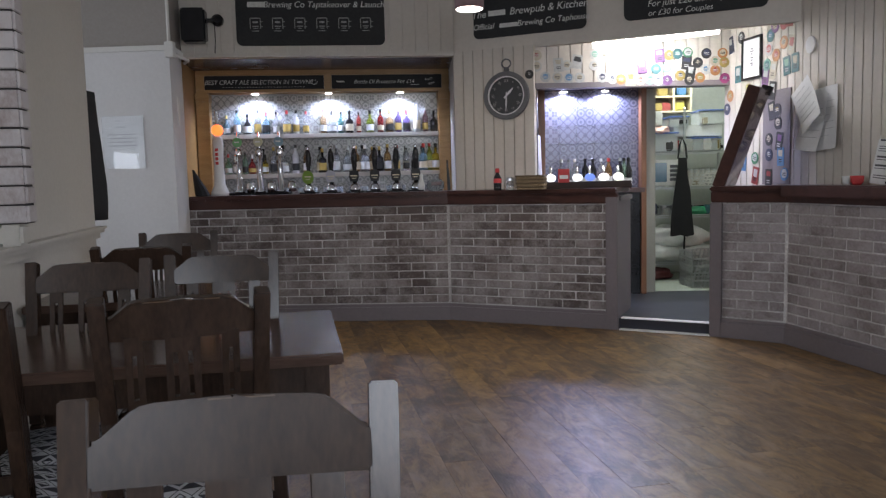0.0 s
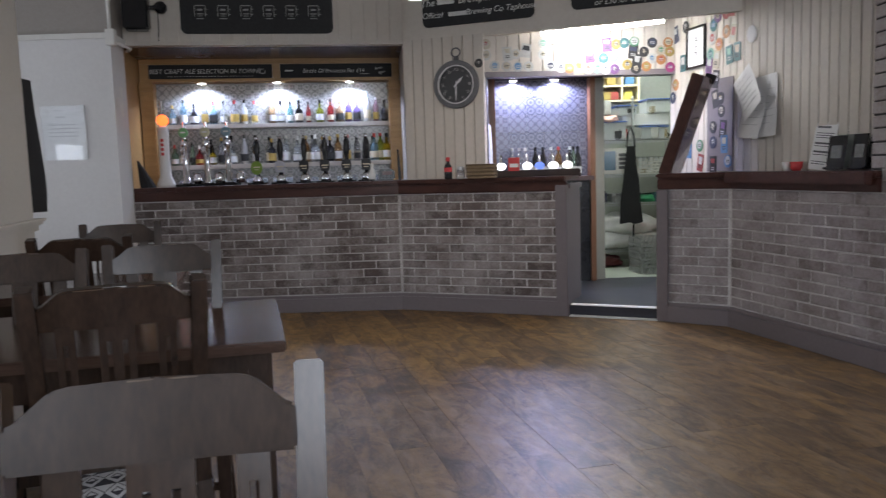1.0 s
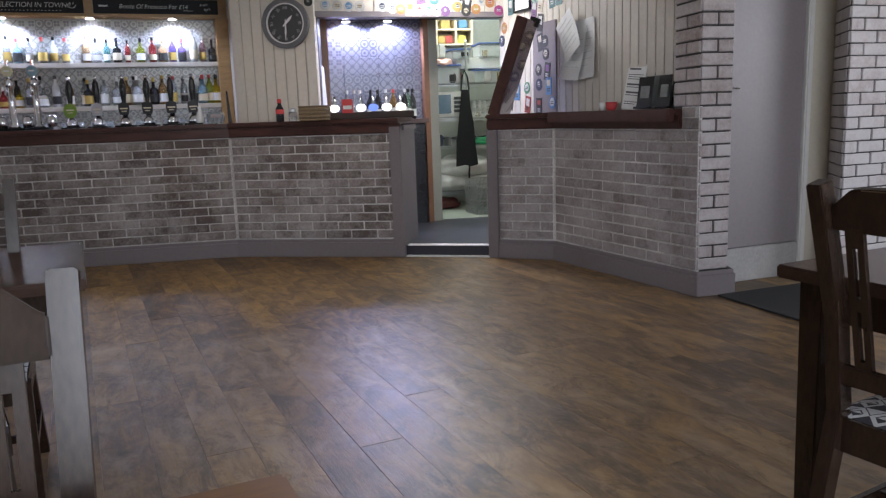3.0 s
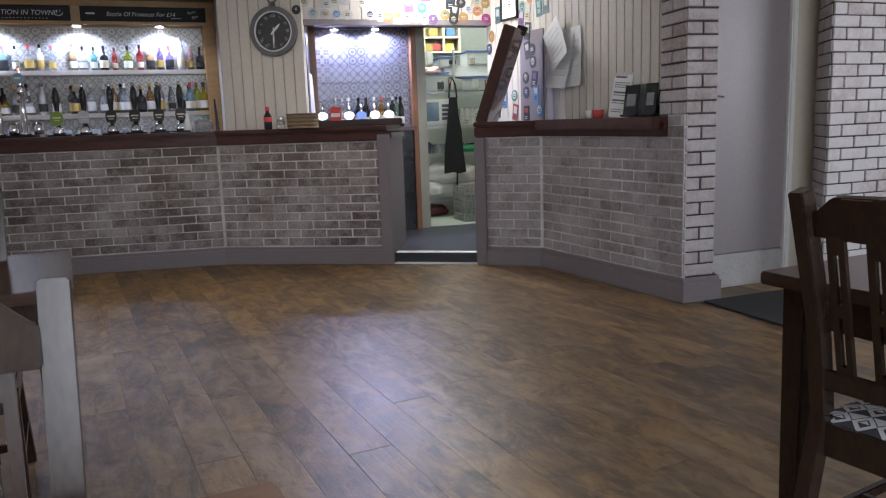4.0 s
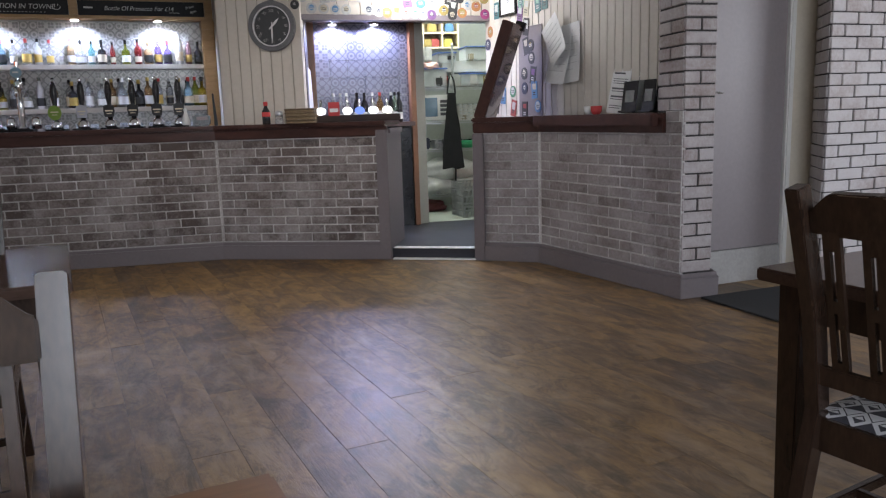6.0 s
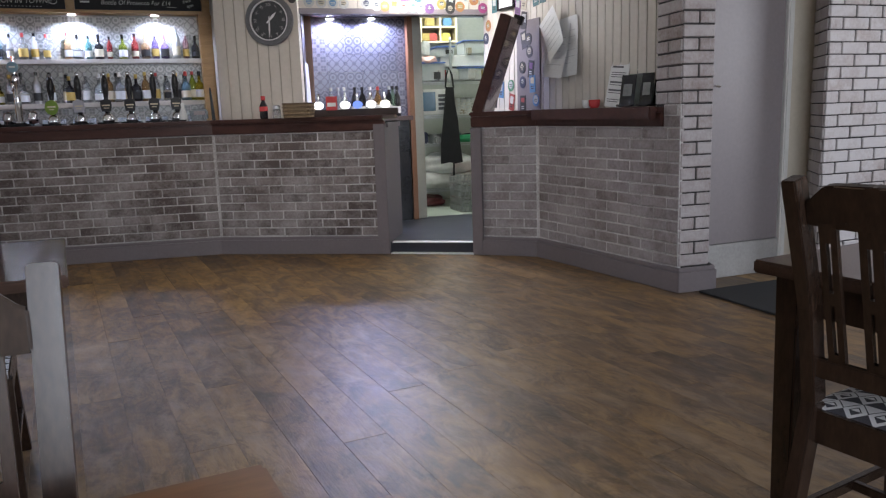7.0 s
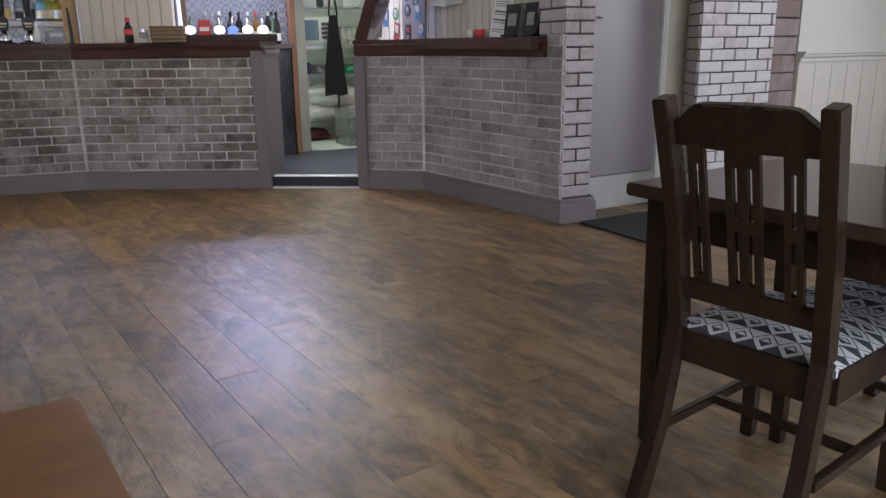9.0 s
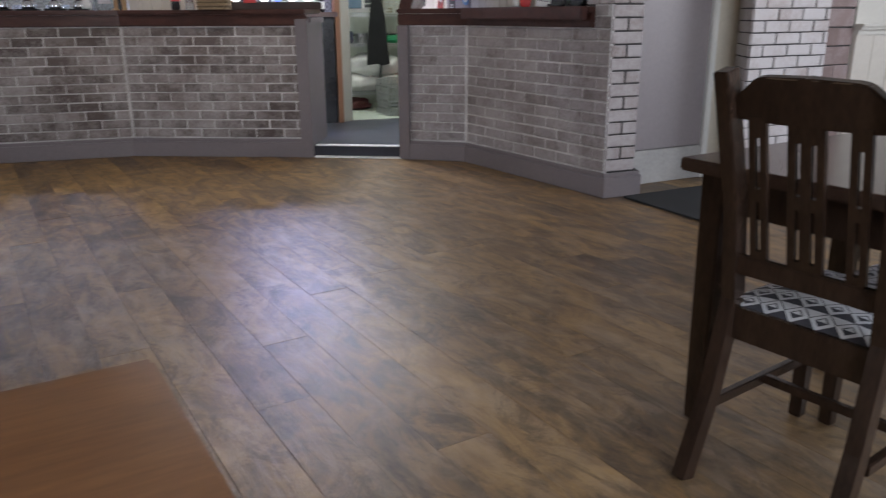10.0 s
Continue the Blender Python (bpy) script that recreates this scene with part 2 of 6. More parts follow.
    col = mix(nt, stain, col, (0.026, 0.016, 0.010))
    nt.links.new(col, b.inputs["Base Color"])
    b.inputs["Specular IOR Level"].default_value = 0.55
    r = calc(nt, "MULTIPLY_ADD", streak, 0.30, calc(nt, "MULTIPLY_ADD", keep, 0.03, 0.23))
    nt.links.new(r, b.inputs["Roughness"])
    bump(nt, b, calc(nt, "MULTIPLY_ADD", grain, 0.5, calc(nt, "MULTIPLY_ADD", fine, 0.45, calc(nt, "MULTIPLY", streak, 0.8))), 0.36, 0.004)
    return m


PLANK = plank_material()


def fabric_material():
    """Navy and off-white triangles woven in rows."""
    m, nt, b = mat("triangle_fabric")
    tc = nt.nodes.new("ShaderNodeTexCoord")
    sep = nt.nodes.new("ShaderNodeSeparateXYZ")
    nt.links.new(tc.outputs["Object"], sep.inputs[0])
    u = calc(nt, "FRACT", calc(nt, "MULTIPLY", sep.outputs[0], 17.0))
    w = calc(nt, "FRACT", calc(nt, "MULTIPLY", sep.outputs[1], 17.0))
    du, dw = calc(nt, "ABSOLUTE", calc(nt, "SUBTRACT", u, 0.5)), calc(nt, "ABSOLUTE", calc(nt, "SUBTRACT", w, 0.5))
    d = calc(nt, "ADD", du, dw)
    outer = calc(nt, "MULTIPLY", calc(nt, "LESS_THAN", d, 0.5), calc(nt, "GREATER_THAN", d, 0.27))
    inner = calc(nt, "MULTIPLY", calc(nt, "LESS_THAN", d, 0.20), calc(nt, "GREATER_THAN", w, 0.5))
    corner = calc(nt, "MULTIPLY", calc(nt, "GREATER_THAN", d, 0.56), calc(nt, "GREATER_THAN", w, 0.5))
    keep = calc(nt, "MINIMUM", calc(nt, "ADD", outer, calc(nt, "ADD", inner, corner)), 1.0)
    n = noise_of(nt, tc.outputs["Object"], 300, 3)
    col = mix(nt, keep, (0.016, 0.016, 0.028), (0.70, 0.71, 0.74))
    col = mix(nt, calc(nt, "MULTIPLY", n, 0.25), col, (0.3, 0.3, 0.32))
    nt.links.new(col, b.inputs["Base Color"])
    b.inputs["Roughness"].default_value = 0.85
    bump(nt, b, n, 0.3, 0.002)
    return m


FABRIC = fabric_material()


def tile_material(name, ground, ink, gloss=0.25):
    """Encaustic tiles: rings, diamonds and crosses, one motif a tile."""
    m, nt, b = mat(name)
    tc = nt.nodes.new("ShaderNodeTexCoord")
    rnd = nt.nodes.new("ShaderNodeObjectInfo").outputs["Random"]
    sep = nt.nodes.new("ShaderNodeSeparateXYZ")
    nt.links.new(tc.outputs["Object"], sep.inputs[0])
    x = calc(nt, "MULTIPLY", calc(nt, "ABSOLUTE", calc(nt, "SUBTRACT", calc(nt, "FRACT", calc(nt, "MULTIPLY", sep.outputs[0], 12.2)), 0.5)), 2.0)
    z = calc(nt, "MULTIPLY", calc(nt, "ABSOLUTE", calc(nt, "SUBTRACT", calc(nt, "FRACT", calc(nt, "MULTIPLY", sep.outputs[2], 12.2)), 0.5)), 2.0)
    rad = calc(nt, "SQRT", calc(nt, "ADD", calc(nt, "MULTIPLY", x, x), calc(nt, "MULTIPLY", z, z)))
    dia = calc(nt, "ADD", x, z)
    cross = calc(nt, "ABSOLUTE", calc(nt, "SUBTRACT", x, z))
    rings = calc(nt, "GREATER_THAN", calc(nt, "SINE", calc(nt, "MULTIPLY", rad, 9.0)), 0.1)
    dias = calc(nt, "GREATER_THAN", calc(nt, "SINE", calc(nt, "MULTIPLY", dia, 7.0)), 0.0)
    star = calc(nt, "MAXIMUM", calc(nt, "LESS_THAN", cross, 0.16), calc(nt, "GREATER_THAN", dia, 1.45))
    petal = calc(nt, "GREATER_THAN", calc(nt, "MULTIPLY", calc(nt, "SINE", calc(nt, "MULTIPLY", x, 5.0)), calc(nt, "SINE", calc(nt, "MULTIPLY", z, 5.0))), 0.15)
    s1 = calc(nt, "GREATER_THAN", rnd, 0.27)
    s2 = calc(nt, "GREATER_THAN", rnd, 0.52)
    s3 = calc(nt, "GREATER_THAN", rnd, 0.76)
    f = mix(nt, s3, mix(nt, s2, mix(nt, s1, rings, dias), star), petal)
    n = noise_of(nt, tc.outputs["Object"], 40, 4)
    f2 = calc(nt, "MULTIPLY", f, calc(nt, "MULTIPLY_ADD", n, 0.5, 0.30))
    nt.links.new(mix(nt, f2, ground, ink), b.inputs["Base Color"])
    b.inputs["Roughness"].default_value = gloss
    return m


TILE_GREY = tile_material("patterned_tile_grey", (0.42, 0.42, 0.40), (0.12, 0.12, 0.13))
TILE_BLUE = tile_material("patterned_tile_slate", (0.165, 0.17, 0.215), (0.026, 0.026, 0.045))
GROUT = surface("tile_grout", (0.30, 0.30, 0.30), (0.40, 0.40, 0.40), 0.8)

# ---------------------------------------------------------------- mesh helpers


def box(bm, x0, x1, y0, y1, z0, z1, m=None):
    vs = [bm.verts.new((x, y, z)) for z in (z0, z1) for y in (y0, y1) for x in (x0, x1)]
    fs = [bm.faces.new([vs[i] for i in q]) for q in ((0, 2, 3, 1), (4, 5, 7, 6), (0, 1, 5, 4), (2, 6, 7, 3), (0, 4, 6, 2), (1, 3, 7, 5))]
    if m is not None:
        bmesh.ops.transform(bm, matrix=m, verts=vs)
    return vs


def prism(bm, pts, z0, z1):
    """An upright prism over a counter-clockwise outline."""
    lo, hi = [bm.verts.new((*p[:2], z0)) for p in pts], [bm.verts.new((*p[:2], z1)) for p in pts]
    n = len(pts)
    bm.faces.new(lo[::-1]), bm.faces.new(hi)
    for i in range(n):
        bm.faces.new((lo[i], lo[(i + 1) % n], hi[(i + 1) % n], hi[i]))


def slab(bm, outline, y0, y1):
    """A plate: an outline in x and z, thick along y."""
    a, c = [bm.verts.new((x, y0, z)) for x, z in outline], [bm.verts.new((x, y1, z)) for x, z in outline]
    n = len(outline)
    bm.faces.new(a), bm.faces.new(c[::-1])
    for i in range(n):
        bm.faces.new((a[(i + 1) % n], a[i], c[i], c[(i + 1) % n]))


def lathe(bm, profile, n=16, at=(0, 0, 0)):
    """A turned body from (radius, height) pairs."""
    rings = [[bm.verts.new((at[0] + r * math.cos(2 * math.pi * k / n), at[1] + r * math.sin(2 * math.pi * k / n), at[2] + h)) for k in range(n)] for r, h in profile]
    for a, c in zip(rings, rings[1:]):
        for k in range(n):
            bm.faces.new((a[k], a[(k + 1) % n], c[(k + 1) % n], c[k]))
    bm.faces.new(rings[0][::-1]), bm.faces.new(rings[-1])


def beam(bm, p, q, w, d, w2=None, d2=None):
    """A tapered square bar from p to q."""
    p, q = Vector(p), Vector(q)
    t = (q - p).normalized()
    side = Vector((1, 0, 0)) if abs(t.x) < 0.9 else Vector((0, 1, 0))
    v = t.cross(side).normalized()
    u = v.cross(t).normalized()
    w2, d2 = w2 or w, d2 or d
    vs = []
    for c, a, e in ((p, w, d), (q, w2, d2)):
        vs.append([bm.verts.new(c + u * sx * a / 2 + v * sy * e / 2) for sx, sy in ((-1, -1), (1, -1), (1, 1), (-1, 1))])
    a, c = vs
    bm.faces.new(a[::-1]), bm.faces.new(c)
    for i in range(4):
        bm.faces.new((a[i], a[(i + 1) % 4], c[(i + 1) % 4], c[i]))


def tube(bm, pts, r, n=8):
    rings = []
    for i, p in enumerate(pts):
        p = Vector(p)
        t = (Vector(pts[min(i + 1, len(pts) - 1)]) - Vector(pts[max(i - 1, 0)])).normalized()
        u = t.cross(Vector((0.3, 0.2, 0.93))).normalized()
        v = t.cross(u)
        rings.append([bm.verts.new(p + r * (u * math.cos(6.2832 * k / n) + v * math.sin(6.2832 * k / n))) for k in range(n)])
    for a, c in zip(rings, rings[1:]):
        for k in range(n):
            bm.faces.new((a[k], a[(k + 1) % n], c[(k + 1) % n], c[k]))
    bm.faces.new(rings[0][::-1]), bm.faces.new(rings[-1])


def finish(bm, bevel=0.0, segments=2):
    bmesh.ops.recalc_face_normals(bm, faces=bm.faces)
    if bevel:
        bmesh.ops.bevel(bm, geom=[e for e in bm.edges if len(e.link_faces) == 2 and e.calc_face_angle(0) > 0.5], offset=bevel, segments=segments, affect="EDGES", clamp_overlap=True)
    return bm


def mesh_of(name, bm, material, smooth=False):
    bmesh.ops.recalc_face_normals(bm, faces=bm.faces)
    me = bpy.data.meshes.new(name)
    bm.to_mesh(me)
    bm.free()
    me.materials.append(material)
    if smooth:
        for p in me.polygons:
            p.use_smooth = True
    return me


def part(name, bm, material, parent=None, label="", bevel=0.0, smooth=False):
    if bevel:
        finish(bm, bevel)
    ob = new(name, mesh_of(name, bm, material, smooth))
    if parent:
        ob.parent = parent
    return tagged(ob, label) if label else ob


def piece(name, me, parent, m):
    ob = new(name, me)
    ob.parent = parent
    ob.matrix_basis = m
    return ob


def thing(name, label, category, m=None, group="", kind=""):
    ob = new(name)
    ob.empty_display_size = 0.1
    if m is not None:
        ob.matrix_basis = m
    return tagged(ob, label, category, group, kind)


def structure(name, bm, material, label, bevel=0.0):
    return tagged(part(name, bm, material, None, label, bevel), category=name.split("_")[0], kind="structure")


def lettering(name, text, size, parent, m, material, depth=0.0008):
    c = bpy.data.curves.new(name, "FONT")
    c.body, c.size, c.extrude, c.align_x, c.align_y = text, size, depth, "CENTER", "CENTER"
    c.materials.append(material)
    c.shear = 0.22 if material is CHALK_WHITE else 0.0
    ob = new(name, c)
    ob.parent = parent
    ob.matrix_basis = m
    return ob


def quad(bm, w, h, t):
    box(bm, -w / 2, w / 2, -t, 0, -h / 2, h / 2)


def facing(p, q, at=0.0, out=0.0, z=0.0):
    """A pose on the wall that runs from p to q (seen from its front, left to right): x along it, z up, -y out of it."""
    d = Vector((q[0] - p[0], q[1] - p[1])).normalized()
    x, y = p[0] + d.x * at + d.y * out, p[1] + d.y * at - d.x * out
    return pose(x, y, z, 0, 0, math.degrees(math.atan2(d.y, d.x)))


def offset_line(pts, d):
    """The polyline moved by d to its left, with mitred corners."""
    out = []
    for i, p in enumerate(pts):
        ns = []
        for a, c in ((i - 1, i), (i, i + 1)):
            if 0 <= a and c < len(pts):
                t = (Vector(pts[c]) - Vector(pts[a])).normalized()
                ns.append(Vector((-t.y, t.x)))
        n = sum(ns, Vector((0, 0))).normalized()
        out.append(Vector(p) + n * d / n.dot(ns[0]))
    return out


def ribbon(bm, pts, d0, d1, z0, z1):
    a, c = offset_line(pts, d0), offset_line(pts, d1)
    prism(bm, [*a, *c[::-1]], z0, z1)


def length(p, q):
    return math.hypot(q[0] - p[0], q[1] - p[1])


# ---------------------------------------------------------------- plan
BAR = [(-2.66, 6.69), (-0.335, 6.675), (1.02, 6.135)]
BAR_B = [(1.655, 5.845), (2.10, 5.555), (2.492, 4.168)]
TOP, RAIL, BASE = 1.12, 1.0, 0.145
TURN = 14.0
STEP = 0.09
CEIL = 2.95

bm = bmesh.new()
box(bm, -6, 7.5, -3.2, 10.5, -0.12, -0.02)
structure("floor", bm, surface("sub_floor", (0.03, 0.02, 0.014), (0.06, 0.04, 0.03), 0.9), "dark boarded floor under the old oak planks")
FLOOR = bpy.data.objects["floor"]
bm = bmesh.new()
box(bm, -6, 7.5, -3.2, 10.5, CEIL, CEIL + 0.1)
structure("ceiling", bm, PLASTER, "off-white plaster ceiling of the bar room")

# passage and kitchen floor, one step up
bm = bmesh.new()
prism(bm, [(1.03, 6.15), (1.66, 5.862), (2.14, 5.60), (2.35, 6.9), (2.35, 7.52), (0.2, 7.52), (0.2, 6.6)], -0.015, STEP)
structure("floor_passage", bm, VINYL, "blue-grey vinyl floor of the raised passage behind the bar")
bm = bmesh.new()
box(bm, 0.9, 3.4, 7.522, 9.1, -0.015, STEP)
structure("floor_kitchen", bm, surface("pale_green_vinyl", (0.30, 0.34, 0.29), (0.40, 0.44, 0.38), 0.4), "pale green vinyl floor of the kitchen")

# ---------------------------------------------------------------- walls round the bar
CLOCK = [(-0.265, 6.955), (0.425, 6.68)]
HEAD = [(0.425, 6.70), (2.115, 6.86)]
RIGHT = [(2.09, 6.92), (2.645, 4.62)]


def boards(wall, p, q, z0, z1, width, g=0.005):
    """Tongue-and-groove boards with open V joints, side by side along a wall."""
    n = max(1, round(length(p, q) / width))
    w = length(p, q) / n
    b = bmesh.new()
    slab(b, [(-w / 2, z0), (w / 2, z0), (w / 2, z1), (-w / 2, z1)], 0.0, 0.02)
    vs = [v for v in b.verts if v.co.y < 0.01]
    for v in vs:
        v.co.x -= math.copysign(g, v.co.x)
    for v in b.verts:
        if v.co.y < 0.01:
            v.co.y = -0.0
    me = mesh_of("board", b, CREAM)
    for i in range(n):
        m = facing(p, q, (i + 0.5) * w, 0.018)
        piece("board", me, wall, m)


def wall_thing(name, p, q, z0, z1, thick, material, label):
    b = bmesh.new()
    box(b, 0, length(p, q), 0, thick, z0, z1, facing(p, q))
    return structure(name, b, material, label)


w = wall_thing("wall_clock", *CLOCK, 0, 2.33, 0.03, CREAM, "cream tongue-and-groove wall with the clock above the bar")
boards(w, *CLOCK, 1.0, 2.33, 0.098)
w = wall_thing("wall_header", *HEAD, 1.97, CEIL, 0.10, CREAM, "cream boarded header over the passage, covered in beer stickers")
boards(w, *HEAD, 2.012, 2.6, 0.098)
b = bmesh.new()
box(b, 0, length(*HEAD), -0.022, 0.10, 1.965, 2.01, facing(*HEAD))
structure("trim_header", b, LILAC, "grey painted trim along the header's lower edge")
w = wall_thing("wall_right", *RIGHT, 0, CEIL, 0.12, CREAM, "cream tongue-and-groove wall above the short bar")
boards(w, *RIGHT, 1.0, CEIL, 0.088)

# bulkhead over the bar, its soffit and the recess behind
FASCIA = [(-2.57, 6.59), (-0.27, 6.955), (2.35, 5.905)]
bm = bmesh.new()
ribbon(bm, FASCIA[:2], 0.0, 0.06, 2.30, CEIL)
bulk = structure("wall_bulkhead", bm, CREAM, "cream boarded bulkhead over the back bar")
boards(bulk, *FASCIA[:2], 2.335, CEIL, 0.11, 0.0014)
bm = bmesh.new()
ribbon(bm, FASCIA[1:], 0.0, 0.06, 2.31, CEIL)
structure("wall_bulkhead_2", bm, CREAM, "cream bulkhead over the passage with hung chalkboards")
bm = bmesh.new()
ribbon(bm, FASCIA[:2], -0.040, -0.002, 2.30, 2.333)
structure("trim_bulkhead", bm, CREAM, "cream bead along the bulkhead's lower edge")
bm = bmesh.new()
prism(bm, [(-2.66, 6.64), (-0.28, 7.018), (-0.30, 8.00), (-2.90, 7.57)], 2.325, 2.40)
structure("ceiling_recess", bm, SOFFIT, "dark glossy soffit above the back bar")
bm = bmesh.new()
prism(bm, [(-0.2, 6.985), (2.3, 5.995), (2.25, 6.70), (0.43, 6.66)], 2.42, 2.46)
structure("ceiling_passage", bm, PLASTER, "plain soffit between bulkhead and header")
bm = bmesh.new()
box(bm, -3.05, -0.25, 7.932, 8.05, 0, 2.4, SWING)
structure("wall_back_bar", bm, WHITE_WALL, "wall behind the tiled back bar")
bm = bmesh.new()
prism(bm, [(-0.275, 7.02), (-0.15, 7.02), (-0.22, 8.0), (-0.355, 8.0)], 0, 2.325)
structure("wall_recess_side", bm, CREAM_WALL, "cream side wall of the back bar recess")
bm = bmesh.new()
prism(bm, [(-2.80, 6.66), (-2.655, 6.68), (-2.83, 7.58), (-2.99, 7.56)], 0, 2.325)
structure("wall_recess_side_2", bm, OAK, "wooden side of the back bar recess")

# white wall and ledge beside the bar
# the taupe above the ledge mixes the paint's own tone with shade
bm = bmesh.new()
prism(bm, [(-5.5, 6.2), (-2.52, 6.2), (-2.58, 6.60), (-2.64, 6.70), (-5.5, 7.0)], 2.32, CEIL)
structure("wall_upper", bm, SHADED_TAUPE, "taupe wall above the white ledge, shade included in its colour")
bm = bmesh.new()
prism(bm, [(-5.5, 6.2), (-2.52, 6.2), (-2.58, 6.60), (-2.64, 6.70), (-5.5, 7.0)], 0, 2.318)
structure("wall_white", bm, WHITE_WALL, "white painted wall beside the end of the bar")
bm = bmesh.new()
ribbon(bm, [(-5.5, 6.2), (-2.52, 6.2), (-2.575, 6.57)], -0.03, -0.002, 2.30, 2.34)
structure("trim_white_ledge", bm, WHITE, "white ledge moulding round the wall")

# wall on the left with dado, and brick nib
LW = [(-0.66, -2.2), (-2.285, 4.40)]
LDIR = Vector((-0.239, 0.971))


def left_at(s, out):
    """A place s metres along the left wall from its far end, out metres into the room."""
    p = Vector((-2.285, 4.40)) - LDIR * s
    return (p.x + LDIR.y * out, p.y - LDIR.x * out)


bm = bmesh.new()
for s0, s1, z0, z1 in ((0, 7.7, 0, CEIL),):
    prism(bm, [left_at(s0, 0), left_at(s0, -0.22), left_at(s1, -0.22), left_at(s1, 0)], z0, z1)
structure("wall_left", bm, CREAM_WALL, "cream painted wall beside the tables")
bm = bmesh.new()
for z0, z1, o in ((0.93, 0.965, 0.02), (0.965, 0.985, 0.045), (0.985, 1.0, 0.06)):
    prism(bm, [left_at(-0.02, o), left_at(-0.02, 0.002), left_at(7.2, 0.002), left_at(7.2, o)], z0, z1)
structure("trim_dado_left", bm, CREAM_WALL, "cream moulded dado rail")

# rear and side walls that close the room, with window openings
bm = bmesh.new()
for x0, x1, z0, z1 in ((-6, 0.25, 0, CEIL), (3.45, 7.5, 0, CEIL), (0.25, 3.45, 0, 1.25), (0.25, 3.45, 2.85, CEIL)):
    box(bm, x0, x1, -3.2, -2.95, z0, z1)
structure("wall_rear", bm, CREAM_WALL, "cream outer wall with a window")
bm = bmesh.new()
for y0, y1, z0, z1 in ((-3.2, 1.45, 0, CEIL), (3.15, 5.0, 0, CEIL), (1.45, 3.15, 0, 1.05), (1.45, 3.15, 2.45, CEIL)):
    box(bm, 6.0, 6.25, y0, y1, z0, z1)
structure("wall_outer", bm, CREAM_WALL, "cream outer wall with a window")
bm = bmesh.new()
for y0, y1, z0, z1 in ((-3.2, 0.4, 0, CEIL), (0.4, 1.3, 0, 1.05), (0.4, 1.3, 1.8, CEIL), (1.3, 4.6, 0, CEIL), (6.0, 8.0, 0, CEIL), (4.6, 6.0, 0, 1.0), (4.6, 6.0, 2.4, CEIL)):
    box(bm, -6, -5.5, y0, y1, z0, z1)
structure("wall_far_left", bm, CREAM_WALL, "plain wall that closes the room")

# door wall on the right, at a slight turn
DW = [(2.66, 4.375), (5.4, 4.81)]
DA = math.degrees(math.atan2(DW[1][1] - DW[0][1], DW[1][0] - DW[0][0]))
door_wall = Matrix.Translation((2.66, 4.375, 0)) @ Matrix.Rotation(radians(DA), 4, "Z")
bm = bmesh.new()
box(bm, 0.02, 2.75, 0.03, 0.2, 0, CEIL, door_wall)
structure("wall_door", bm, CREAM_WALL, "cream wall round the grey panel door")
bm = bmesh.new()
box(bm, -0.1, 0.775, -0.015, 0.03, 0.0, 0.222, door_wall)
structure("trim_plinth", bm, CONCRETE, "scuffed grey plinth under the panel", 0.006)
bm = bmesh.new()
box(bm, -0.1, 0.745, -0.010, 0.028, 0.228, 2.6, door_wall)
door = structure("door_1", bm, LILAC_DOOR, "flush lilac-grey painted door panel", 0.002)
bm = bmesh.new()
tube(bm, [door_wall @ Vector((0.17, -0.01, 1.235)), door_wall @ Vector((0.17, -0.045, 1.235)), door_wall @ Vector((0.20, -0.05, 1.23))], 0.007)
part("door_handle", bm, CHROME, door, "small chrome handle")
bm = bmesh.new()
box(bm, 0.752, 0.80, -0.035, 0.028, 0.0, 2.6, door_wall)
structure("trim_door_stop", bm, WHITE, "white painted door stop, chipped along its edge", 0.008)
bm = bmesh.new()
box(bm, 0.802, 1.04, -0.012, 0.028, 0.0, 2.6, door_wall)
structure("trim_door_frame", bm, surface("yellowed_cream_gloss", (0.56, 0.50, 0.41), (0.66, 0.60, 0.50), 0.4, coarse=2, fine=40, relief=0.04), "broad cream painted door frame", 0.006)

# ---------------------------------------------------------------- furniture


def bow(x):
    """How far the top rail curves forward at x."""
    return 0.011 * (x / 0.164) ** 2 - 0.004


